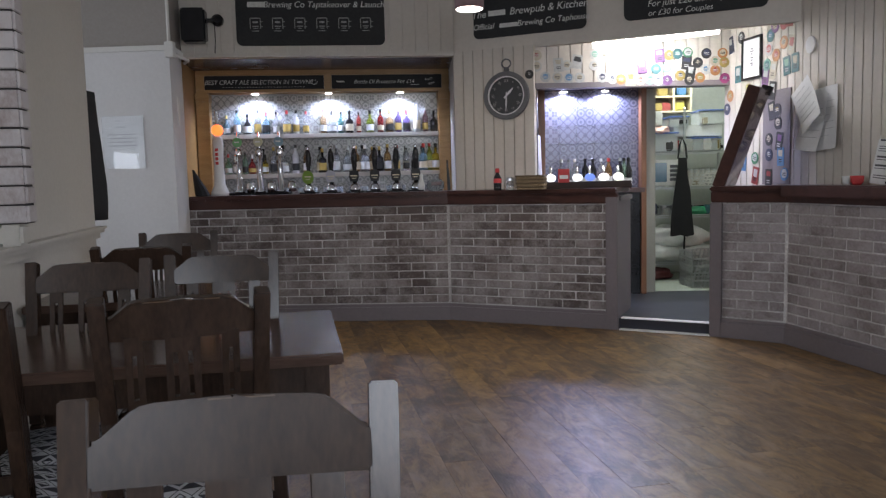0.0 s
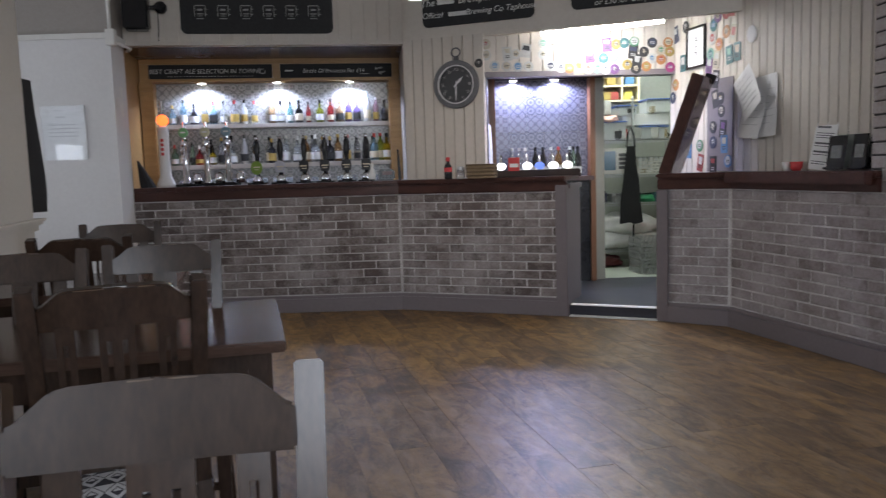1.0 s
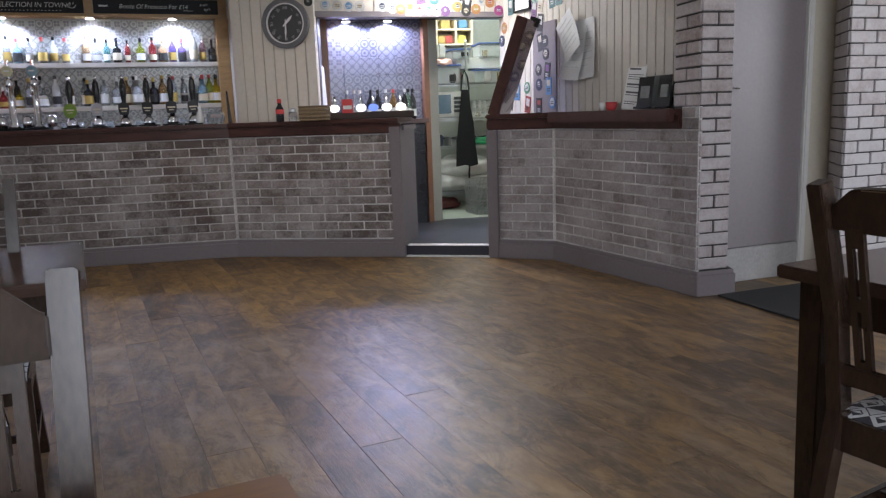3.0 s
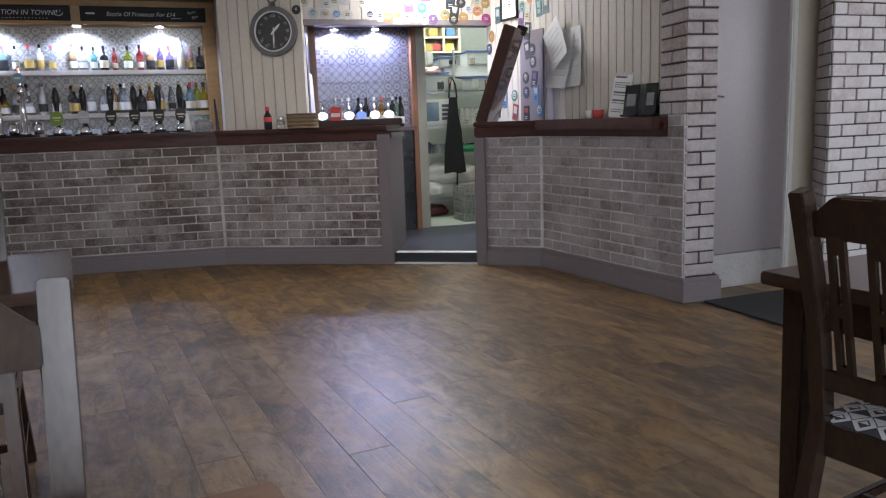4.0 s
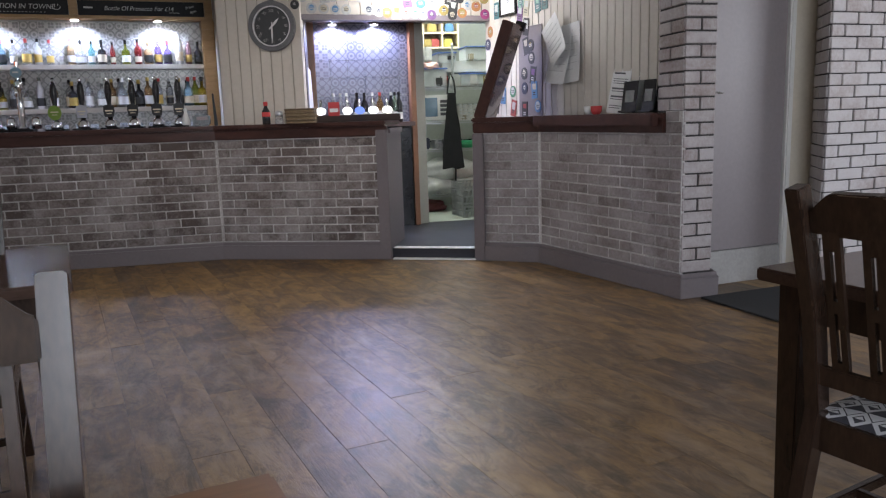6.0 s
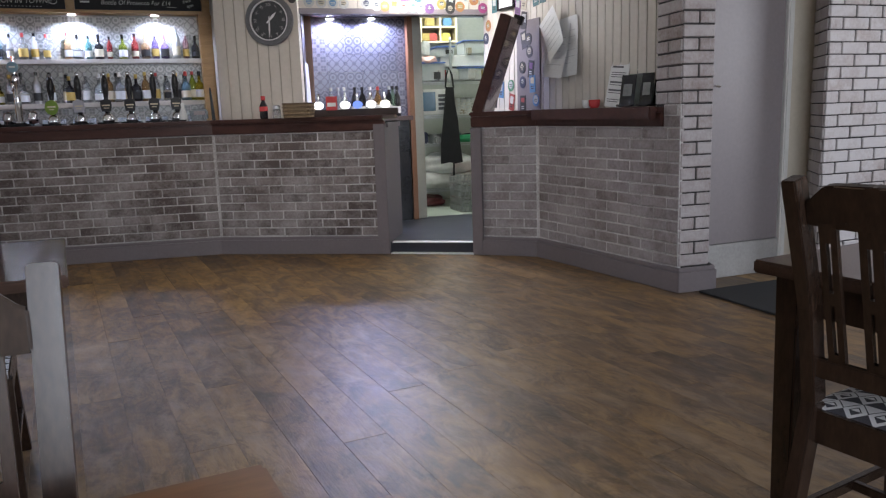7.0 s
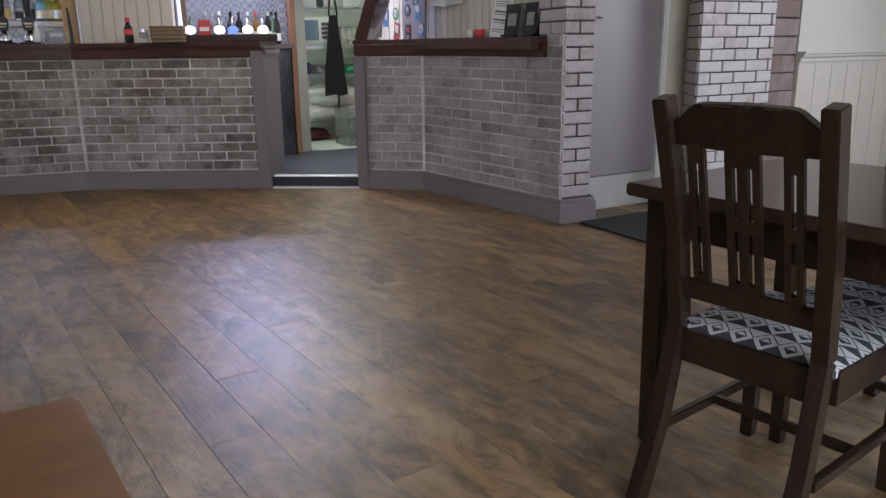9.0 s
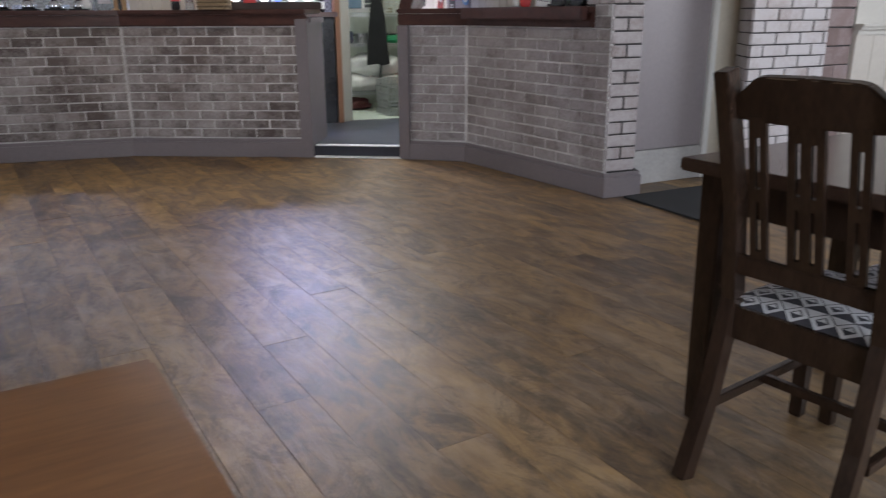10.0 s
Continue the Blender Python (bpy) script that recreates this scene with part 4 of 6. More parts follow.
TINTS = {
    "clear": (0.85, 0.88, 0.90), "blue": (0.45, 0.72, 0.90), "pale blue": (0.55, 0.78, 0.92), "green": (0.45, 0.68, 0.48), "amber": (0.66, 0.40, 0.16),
    "dark": (0.03, 0.03, 0.035), "red": (0.72, 0.10, 0.10), "purple": (0.42, 0.30, 0.75), "yellow": (0.85, 0.62, 0.04), "lime": (0.62, 0.70, 0.10),
    "orange": (0.90, 0.62, 0.36), "turquoise": (0.30, 0.70, 0.72), "white": (0.86, 0.87, 0.88), "pink": (0.85, 0.55, 0.60),
}
BOTTLE_GLASS = {k: glass(k.replace(" ", "_") + "_bottle_glass", c, 0.08, 0.3 if k in ("dark", "white") else 0.78) for k, c in TINTS.items()}
LABELS = {k: flat(k + "_label", c, 0.6) for k, c in {"white": (0.78, 0.78, 0.76), "black": (0.03, 0.03, 0.03), "cream": (0.70, 0.62, 0.45), "red": (0.55, 0.05, 0.05), "gold": (0.55, 0.38, 0.10)}.items()}
CAPS = {"dark": BLACK, "red": LABELS["red"], "silver": STEEL, "gold": LABELS["gold"], "white": LABELS["white"]}


def bottle(x, y, z, h, shape, tint, paper, cap, group):
    t = thing("bottle", "%s glass bottle with %s label on a shelf" % (tint if tint != "clear" else "clear", paper), "bottle", pose(x, y, z, 0, 0, random.uniform(-40, 40)), group)
    prof = SHAPES[shape]
    b = bmesh.new()
    lathe(b, [(r * h, k * h) for r, k in prof], 14)
    part("glass", b, BOTTLE_GLASS[tint], t, smooth=True)
    b = bmesh.new()
    r = prof[-1][0] * 1.18 * h
    lathe(b, [(r, prof[-1][1] * h - 0.012), (r, h), (r * 0.85, h + 0.002)], 10)
    part("cap", b, CAPS[cap], t)
    b = bmesh.new()
    r = max(p[0] for p in prof[:3]) * h + 0.0012
    lathe(b, [(r, h * 0.10), (r, h * random.uniform(0.30, 0.42))], 14)
    part("paper_label", b, LABELS[paper], t)


TOP_ROW = [("pale blue", 0.19, 1), ("blue", 0.24, 0), ("dark", 0.20, 3), ("clear", 0.24, 0), ("blue", 0.22, 1), ("clear", 0.22, 0), ("clear", 0.23, 1), ("white", 0.23, 0), ("clear", 0.22, 0),
           ("orange", 0.24, 0), ("clear", 0.22, 3), ("turquoise", 0.21, 0), ("dark", 0.22, 1), ("red", 0.20, 2), ("lime", 0.22, 1), ("red", 0.23, 0), ("orange", 0.23, 1), ("purple", 0.24, 0),
           ("purple", 0.22, 1), ("white", 0.30, 2), ("pink", 0.24, 2), ("dark", 0.21, 1)]
LOW_ROW = [("green", 0.20, 1), ("clear", 0.22, 0), ("green", 0.21, 2), ("red", 0.19, 3), ("yellow", 0.19, 1), ("clear", 0.26, 0), ("clear", 0.21, 3), ("white", 0.28, 2), ("amber", 0.26, 0), ("dark", 0.24, 1), ("clear", 0.27, 0), ("clear", 0.26, 1),
           ("amber", 0.26, 0), ("clear", 0.27, 1), ("amber", 0.25, 0), ("dark", 0.25, 1), ("amber", 0.27, 0), ("clear", 0.26, 2), ("clear", 0.26, 2), ("clear", 0.26, 0), ("blue", 0.27, 1),
           ("lime", 0.27, 2), ("yellow", 0.27, 1)]
brng = random.Random(7)
XS_TOP = [-2.64, -2.535, -2.43, -2.325, -2.24, -2.14, -2.03, -1.935, -1.835, -1.655, -1.57, -1.475, -1.385, -1.29, -1.172, -1.062, -0.966, -0.875, -0.788, -0.68, -0.59, -0.50]
XS_LOW = [-2.64, -2.56, -2.47, -2.40, -2.27, -2.18, -2.07, -1.955, -1.84, -1.68, -1.535, -1.42, -1.33, -1.235, -1.16, -1.085, -1.00, -0.90, -0.80, -0.71, -0.62, -0.555, -0.49]
for row, xs, z in ((TOP_ROW, XS_TOP, 1.705), (LOW_ROW, XS_LOW, 1.315)):
    for (tint, h, shape), x in zip(row, xs):
        paper = brng.choice(["white", "cream", "black", "black", "gold"]) if tint in ("dark", "amber", "purple", "green", "red") else brng.choice(["white", "cream", "white", "black", "gold"])
        bottle(x, 7.858 + brng.uniform(-0.008, 0.004), z, h, shape, tint, paper, brng.choice(["dark", "red", "silver", "gold", "dark"]), "spirit bottles on the back bar")
for x in [-2.60, -2.32, -2.12, -1.88, -1.74, -1.30, -0.95, -0.84, -0.67]:
    bottle(x + 0.035, 7.872, 1.315, brng.uniform(0.24, 0.28), brng.choice((0, 2)), brng.choice(["clear", "clear", "dark", "clear"]), "cream", "dark", "spirit bottles on the back bar")

# glasses turned over below the lower shelf
for k in range(16):
    t = thing("glass_tumbler", "clear glass tumbler on the back counter", "glass", pose(-2.55 + k * 0.13, 7.72, 1.06), "glasses under the shelf")
    b = bmesh.new()
    lathe(b, [(0.028, 0), (0.036, 0.11), (0.033, 0.11), (0.026, 0.01)], 12)
    part("glass", b, BOTTLE_GLASS["clear"], t, smooth=True)
bm = bmesh.new()
box(bm, -2.90, -0.34, 7.50, 7.92, 1.02, 1.06)
tagged(part("back_counter", bm, MAHOGANY, None, bevel=0.005), "dark wooden counter under the back bar shelves", "counter")
bm = bmesh.new()
box(bm, -2.90, -0.34, 7.55, 7.92, 0.0, 1.018)
tagged(part("back_cabinet", bm, BLACK, None, bevel=0.005), "dark fridge cabinets under the back counter", "cabinet")

# all of the back bar takes the turn of its recess; bottles and glasses keep their shape
for ob in [o for o in scene.objects if o not in before and o.parent is None]:
    if ob.get("category") in ("bottle", "glass", "downlight"):
        ob.matrix_basis = Matrix.Translation(SWING @ ob.matrix_basis.translation) @ ob.matrix_basis.to_3x3().to_4x4()
    else:
        ob.matrix_basis = SWING @ ob.matrix_basis

# tall chrome taps
LENSES = [flat("green_badge", (0.20, 0.50, 0.22), 0.3), flat("cream_badge", (0.62, 0.60, 0.40), 0.3), flat("slate_badge", (0.25, 0.38, 0.45), 0.3)]
for x, lens in zip((-2.235, -2.045, -1.858), LENSES):
    t = thing("beer_tap", "tall chrome beer tap with round badge on the bar", "beer tap", pose(x, 6.95, TOP), "chrome taps on the bar")
    b = bmesh.new()
    box(b, -0.085, 0.085, -0.07, 0.07, 0, 0.022)
    part("drip_tray", b, BLACK, t, "black drip tray", bevel=0.004)
    b = bmesh.new()
    lathe(b, [(0.045, 0.022), (0.045, 0.035), (0.028, 0.05), (0.024, 0.33), (0.03, 0.34), (0.034, 0.39), (0.02, 0.42)], 18)
    part("column", b, CHROME, t, smooth=True)
    b = bmesh.new()
    tube(b, [(0.0, -0.02, 0.36), (0.0, -0.07, 0.36), (0.0, -0.09, 0.33), (0.0, -0.092, 0.28)], 0.011, 10)
    part("spout", b, CHROME, t, smooth=True)
    b = bmesh.new()
    lathe(b, [(0.009, 0.42), (0.011, 0.56), (0.008, 0.57)], 10)
    part("handle", b, CHROME, t)
    b = bmesh.new()
    m = Matrix.Translation((0, -0.03, 0.475)) @ Matrix.Rotation(radians(90), 4, "X")
    lathe(b, [(0.042, -0.012), (0.044, 0.0), (0.036, 0.008), (0.034, 0.009)], 20)
    bmesh.ops.transform(b, matrix=m, verts=b.verts)
    badge = part("badge", b, lens, t)
    b = bmesh.new()
    box(b, -0.022, 0.022, -0.0405, -0.0395, 0.469, 0.482)
    part("badge_print", b, LABELS["white"], badge)
    # upturned glass beside the foot
    b = bmesh.new()
    lathe(b, [(0.035, 0.022), (0.045, 0.055), (0.04, 0.10), (0.02, 0.12)], 14, (0.105, -0.01, 0))
    part("bulb_glass", b, CHROME, t, smooth=True)

# white font with the lit orange ball
t = thing("lit_beer_font", "white beer font with glowing orange ball on top", "beer font", pose(-2.42, 6.95, TOP))
b = bmesh.new()
lathe(b, [(0.085, 0), (0.08, 0.03), (0.05, 0.10), (0.042, 0.30), (0.048, 0.46), (0.042, 0.52), (0.02, 0.54)], 20)
col = part("column", b, surface("white_ceramic", (0.66, 0.64, 0.62), (0.76, 0.74, 0.72), 0.25), t, smooth=True)
b = bmesh.new()
for k, z in enumerate((0.28, 0.32, 0.36, 0.40)):
    box(b, -0.012, 0.014, -0.053, -0.046, z, z + 0.026)
part("lettering_mark", b, LABELS["red"], col)
b = bmesh.new()
lathe(b, [(0.01, 0.53)] + [(0.052 * math.sin(math.pi * k / 10), 0.59 - 0.052 * math.cos(math.pi * k / 10)) for k in range(1, 10)] + [(0.004, 0.642)], 18)
part("ball", b, glow("orange_lit_ball", (1.0, 0.17, 0.035), 2.2), t, "glowing orange ball", smooth=True)
b = bmesh.new()
lathe(b, [(0.012, 0.64), (0.018, 0.70), (0.02, 0.76)], 10)
part("handle", b, CHROME, t)

# hand pumps
CLIPS = [("green", (0.20, 0.32, 0.05)), ("pale", (0.45, 0.45, 0.50)), ("black", (0.02, 0.02, 0.022)), ("black", (0.02, 0.02, 0.022)), ("black", (0.02, 0.02, 0.022)), ("black", (0.02, 0.02, 0.022))]
for x, (word, c) in zip((-1.59, -1.385, -1.175, -0.99, -0.80, -0.625), CLIPS):
    t = thing("hand_pump", "black-handled beer pump with %s pump clip and chrome base" % word, "beer pump", pose(x, 6.90, TOP), "hand pumps on the bar")
    b = bmesh.new()
    box(b, -0.075, 0.075, -0.08, 0.08, 0.0, 0.014)
    part("base_plate", b, BLACK, t, bevel=0.003)
    b = bmesh.new()
    lathe(b, [(0.045, 0.014), (0.05, 0.03), (0.043, 0.062), (0.024, 0.085)], 18)
    part("chrome_dome", b, CHROME, t, "polished chrome dome", smooth=True)
    b = bmesh.new()
    lathe(b, [(0.020, 0.08), (0.018, 0.18), (0.016, 0.20), (0.024, 0.26), (0.028, 0.31), (0.022, 0.365), (0.012, 0.385)], 14)
    part("handle", b, BLACK, t, smooth=True)
    b = bmesh.new()
    lathe(b, [(0.011, 0.385), (0.018, 0.395), (0.016, 0.412), (0.006, 0.42)], 12)
    part("finial", b, CHROME, t, smooth=True)
    b = bmesh.new()
    if word == "green":
        slab(b, [(0.052 * math.cos(a), 0.145 + 0.06 * math.sin(a)) for a in [2 * math.pi * k / 18 for k in range(18)]], -0.036, -0.03)
    else:
        slab(b, [(-0.036, 0.10), (0.036, 0.10), (0.044, 0.15), (0.04, 0.19), (0, 0.205), (-0.04, 0.19), (-0.044, 0.15)], -0.036, -0.03)
    clip = part("pump_clip", b, flat(word + "_pump_clip", c, 0.35), t)
    b = bmesh.new()
    box(b, -0.03, 0.03, -0.0375, -0.0362, 0.145, 0.156)
    box(b, -0.02, 0.02, -0.0375, -0.0362, 0.125, 0.132)
    part("clip_print", b, LABELS["cream"], clip)

# small things at the end of the long bar
t = thing("white_figurine_bottle", "small white bottle standing on the bar", "bottle", pose(-0.575, 6.86, TOP))
b = bmesh.new()
lathe(b, [(0.03, 0), (0.032, 0.05), (0.02, 0.09), (0.012, 0.12), (0.016, 0.14), (0.008, 0.155)], 14)
part("body", b, LABELS["white"], t, smooth=True)
t = thing("card_machine", "black card terminal lying on the bar", "card terminal", pose(-0.45, 6.86, TOP, 0, 0, 10))
b = bmesh.new()
box(b, -0.07, 0.07, -0.06, 0.06, 0, 0.10)
part("body", b, BLACK, t, bevel=0.015)
b = bmesh.new()
box(b, -0.045, 0.045, -0.064, -0.0605, 0.05, 0.08)
part("screen", b, glass("dark_screen", (0.10, 0.05, 0.05), 0.1, 0.0), t)
t = thing("black_bottle_rail", "narrow black upright stand on the bar", "stand", pose(-0.33, 6.84, TOP))
b = bmesh.new()
beam(b, (0, 0, 0), (-0.012, 0, 0.27), 0.03, 0.03, 0.014, 0.014)
part("post", b, BLACK, t, bevel=0.004)
t = thing("black_umbrella", "folded black cloth leaning at the bar's end", "cloth", pose(-2.56, 6.90, TOP))
b = bmesh.new()
lathe(b, [(0.07, 0), (0.06, 0.05), (0.03, 0.16), (0.008, 0.24)], 10)
bmesh.ops.transform(b, matrix=Matrix.Shear("XY", 4, (-0.35, 0.0)), verts=b.verts)
part("cloth", b, BLACK_CLOTH, t)

# sauce, jar and basket on the angled bar
t = thing("sauce_bottle", "dark sauce bottle with red label and cap", "bottle", pose(0.088, 6.36, TOP))
b = bmesh.new()
lathe(b, [(0.028, 0), (0.032, 0.01), (0.032, 0.10), (0.014, 0.135), (0.013, 0.15)], 14)
part("glass", b, BOTTLE_GLASS["dark"], t, smooth=True)
b = bmesh.new()
lathe(b, [(0.017, 0.145), (0.017, 0.175), (0.012, 0.178)], 12)
part("cap", b, LABELS["red"], t)
b = bmesh.new()
lathe(b, [(0.0332, 0.06), (0.0332, 0.095)], 14)
part("paper_label", b, LABELS["red"], t)
t = thing("salt_jar", "small glass salt jar with steel lid", "jar", pose(0.188, 6.33, TOP))
b = bmesh.new()
lathe(b, [(0.03, 0), (0.034, 0.01), (0.03, 0.075)], 14)
part("glass", b, BOTTLE_GLASS["clear"], t, smooth=True)
b = bmesh.new()
lathe(b, [(0.031, 0.075), (0.031, 0.095), (0.02, 0.103)], 14)
part("lid", b, STEEL, t)
WICKER = [surface("pale_wicker", (0.16, 0.11, 0.065), (0.30, 0.22, 0.13), 0.7, vary=0.3), surface("dark_wicker", (0.09, 0.06, 0.035), (0.16, 0.11, 0.06), 0.7, vary=0.3)]
t = thing("wicker_basket", "brown woven wicker basket standing on the bar", "basket", pose(0.362, 6.33, TOP, 0, 0, -20))
for r in range(8):
    b = bmesh.new()
    pts = []
    for k in range(41):
        a = 2 * math.pi * k / 40
        f = 1.0 + 0.05 * math.cos(10 * a + math.pi * r)
        cx, cy = abs(math.cos(a)) ** 0.5 * math.copysign(1, math.cos(a)), abs(math.sin(a)) ** 0.5 * math.copysign(1, math.sin(a))
        pts.append((0.108 * cx * f * (1 + r * 0.008), 0.075 * cy * f * (1 + r * 0.008), 0.008 + r * 0.0145))
    tube(b, pts, 0.0075, 6)
    part("weave", b, WICKER[r % 2], t)
b = bmesh.new()
box(b, -0.10, 0.10, -0.068, 0.068, 0.0, 0.006)
part("bottom", b, WICKER[1], t)

# keg fonts with lit lenses on a dark stand
t = thing("beer_font_rail", "dark beer font rail with glowing white oval lenses", "beer font", pose(0, 0, 0))
P_F, Q_F = (0.50, 6.46), (1.155, 6.40)
b = bmesh.new()
box(b, -0.02, length(P_F, Q_F) + 0.02, -0.05, 0.05, TOP, TOP + 0.055, facing(P_F, Q_F))
part("stand", b, surface("dull_dark_wood", (0.02, 0.012, 0.010), (0.045, 0.026, 0.02), 0.7, stretch=(1, 6, 6)), t, bevel=0.006)
for s, c, e in ((0.03, (0.95, 0.97, 1.0), 1.9), (0.245, (0.95, 0.97, 1.0), 1.9), (0.345, (0.15, 0.25, 0.75), 1.0), (0.455, (0.95, 0.97, 1.0), 1.9), (0.57, (0.95, 0.96, 0.85), 1.9)):
    b = bmesh.new()
    slab(b, [(0.041 * math.cos(a), 0.031 * math.sin(a)) for a in [2 * math.pi * k / 20 for k in range(20)]], -0.012, 0.012)
    bmesh.ops.transform(b, matrix=facing(P_F, Q_F, s, 0.06, TOP + 0.088), verts=b.verts)
    lens = part("lens", b, glow("font_lens", c, e), t)
    b = bmesh.new()
    m = facing(P_F, Q_F, s, 0.03, TOP + 0.05)
    tube(b, [m @ Vector((0, 0.0, 0)), m @ Vector((0, 0, 0.06)), m @ Vector((0, 0.03, 0.13))], 0.012, 8)
    part("tap_arm", b, CHROME, t, smooth=True)
t = thing("red_card_tent", "small red and white card on the bar", "card", facing(P_F, Q_F, 0.135, 0.055, TOP + 0.05))
b = bmesh.new()
box(b, -0.045, 0.045, -0.004, 0.004, 0, 0.11)
card = part("card", b, LABELS["red"], t)
b = bmesh.new()
box(b, -0.035, 0.035, -0.006, -0.0045, 0.03, 0.06)
part("card_print", b, LABELS["white"], card)

# ---------------------------------------------------------------- clock and stickers
t = thing("wall_clock", "round black pocket-watch style wall clock with Roman dial", "clock", facing(*CLOCK, 0.498, 0.025, 1.92) @ Matrix.Diagonal((1.06, 1, 1.06, 1)))


def ring(bm_, r0, r1, y0, y1, n=40):
    vs = [[bm_.verts.new((r * math.cos(2 * math.pi * k / n), y, r * math.sin(2 * math.pi * k / n))) for k in range(n)] for r, y in ((r0, y0), (r1, y0), (r1, y1), (r0, y1))]
    for i in range(4):
        a, c = vs[i], vs[(i + 1) % 4]
        for k in range(n):
            bm_.faces.new((a[k], a[(k + 1) % n], c[(k + 1) % n], c[k]))


PEWTER = surface("dark_pewter", (0.09, 0.09, 0.095), (0.17, 0.17, 0.18), 0.4, 0.3)
SILVER = surface("silver_paint", (0.58, 0.58, 0.59), (0.72, 0.72, 0.73), 0.5, 0.0)
b = bmesh.new()
ring(b, 0.155, 0.192, -0.035, 0.012)
part("case", b, PEWTER, t, bevel=0.006)
b = bmesh.new()
ring(b, 0.146, 0.1545, -0.03, 0.0)
part("bezel", b, SILVER, t)
b = bmesh.new()
slab(b, [(0.150 * math.cos(a), 0.150 * math.sin(a)) for a in [2 * math.pi * k / 40 for k in range(40)]], -0.012, 0.004)
dial = part("dial", b, surface("slate_dial", (0.028, 0.03, 0.033), (0.05, 0.052, 0.056), 0.5), t, "dark slate dial")
for k, n in enumerate(("XII", "I", "II", "III", "IV", "V", "VI", "VII", "VIII", "IX", "X", "XI")):
    a = math.radians(90 - 30 * k)
    lettering("numeral", n, 0.034, dial, Matrix.Translation((0.117 * math.cos(a), -0.0135, 0.117 * math.sin(a))) @ Matrix.Rotation(radians(-30 * k), 4, "Y") @ pose(0, 0, 0, 90), CHALK_DIM)
for name, ang, l, w in (("minute_pointer", 182, 0.125, 0.007), ("hour_pointer", 45, 0.085, 0.010)):
    b = bmesh.new()
    slab(b, [(-w / 2, -0.03), (w / 2, -0.03), (w, l * 0.55), (0, l), (-w, l * 0.55)], -0.0165, -0.0145)
    bmesh.ops.transform(b, matrix=Matrix.Rotation(radians(ang), 4, "Y"), verts=b.verts)
    part(name, b, SILVER, dial)
b = bmesh.new()
lathe(b, [(0.018, 0.19), (0.024, 0.20), (0.018, 0.225)], 14)
part("crown", b, PEWTER, t)
b = bmesh.new()
tube(b, [(0.038 * math.cos(a), -0.005, 0.255 + 0.034 * math.sin(a)) for a in [2 * math.pi * k / 20 for k in range(21)]], 0.006, 8)
part("ring", b, PEWTER, t)

STICKER_COLOURS = {k: surface(k + "_sticker", tuple(x * 0.45 + 0.01 for x in c), tuple(x * 0.7 + 0.02 for x in c), 0.4, coarse=14, fine=60, relief=0.02) for k, c in {
    "orange": (0.62, 0.26, 0.08), "green": (0.08, 0.32, 0.16), "navy": (0.03, 0.04, 0.10), "black": (0.02, 0.02, 0.022), "purple": (0.20, 0.07, 0.25), "white": (0.72, 0.72, 0.70),
    "ochre": (0.45, 0.33, 0.08), "magenta": (0.45, 0.04, 0.22), "yellow": (0.80, 0.70, 0.12), "mint": (0.30, 0.58, 0.45), "cream": (0.66, 0.58, 0.44), "red": (0.48, 0.07, 0.06), "blue": (0.10, 0.28, 0.55), "teal": (0.04, 0.18, 0.20)}.items()}


def sticker(m, shape, w, h, c, c2, tilt=0.0):
    """A printed paper sticker, with a smaller field and bars for what is printed on it."""
    t = thing("sticker", "%s %s beer sticker with %s print on boards" % ("round" if shape == "o" else "rectangular", c, c2), "sticker", m @ Matrix.Rotation(radians(tilt), 4, "Y"), "beer stickers on the walls")
    b = bmesh.new()
    if shape == "o":
        slab(b, [(w / 2 * math.cos(a), h / 2 * math.sin(a)) for a in [2 * math.pi * k / 22 for k in range(22)]], -0.003, 0)
    else:
        slab(b, [(-w / 2, -h / 2), (w / 2, -h / 2), (w / 2, h / 2), (-w / 2, h / 2)], -0.003, 0)
    part("paper", b, STICKER_COLOURS[c], t)
    b = bmesh.new()
    if shape == "o":
        r, n = random.uniform(0.18, 0.38), random.choice((4, 5, 7, 14))
        slab(b, [(w * r * math.cos(a), h * (r * math.sin(a) + 0.06)) for a in [2 * math.pi * k / n for k in range(n)]], -0.0042, -0.0031)
    else:
        r, q = random.uniform(0.2, 0.42), random.uniform(-0.1, 0.15)
        slab(b, [(-w * r, h * q), (w * r, h * (q - 0.04)), (w * 0.3, h * 0.36), (-w * 0.3, h * 0.36)], -0.0042, -0.0031)
    part("print", b, STICKER_COLOURS[c2], t)
    b = bmesh.new()
    for k in range(2):
        z = -h * (0.18 + 0.12 * k) if shape != "o" else h * (0.05 - 0.14 * k)
        box(b, -w * 0.22, w * 0.22, -0.0052, -0.0043, z, z + h * 0.06)
    part("printing", b, STICKER_COLOURS["white" if c2 not in ("white", "cream") else "black"], t)


def on_header(px, py):
    """Along and up the header, from a rough grid over it."""
    return HEAD, (px - 945) * 0.00486, 2.245 - (py - 98) * 0.00477 + (945 - px) * 0.000012


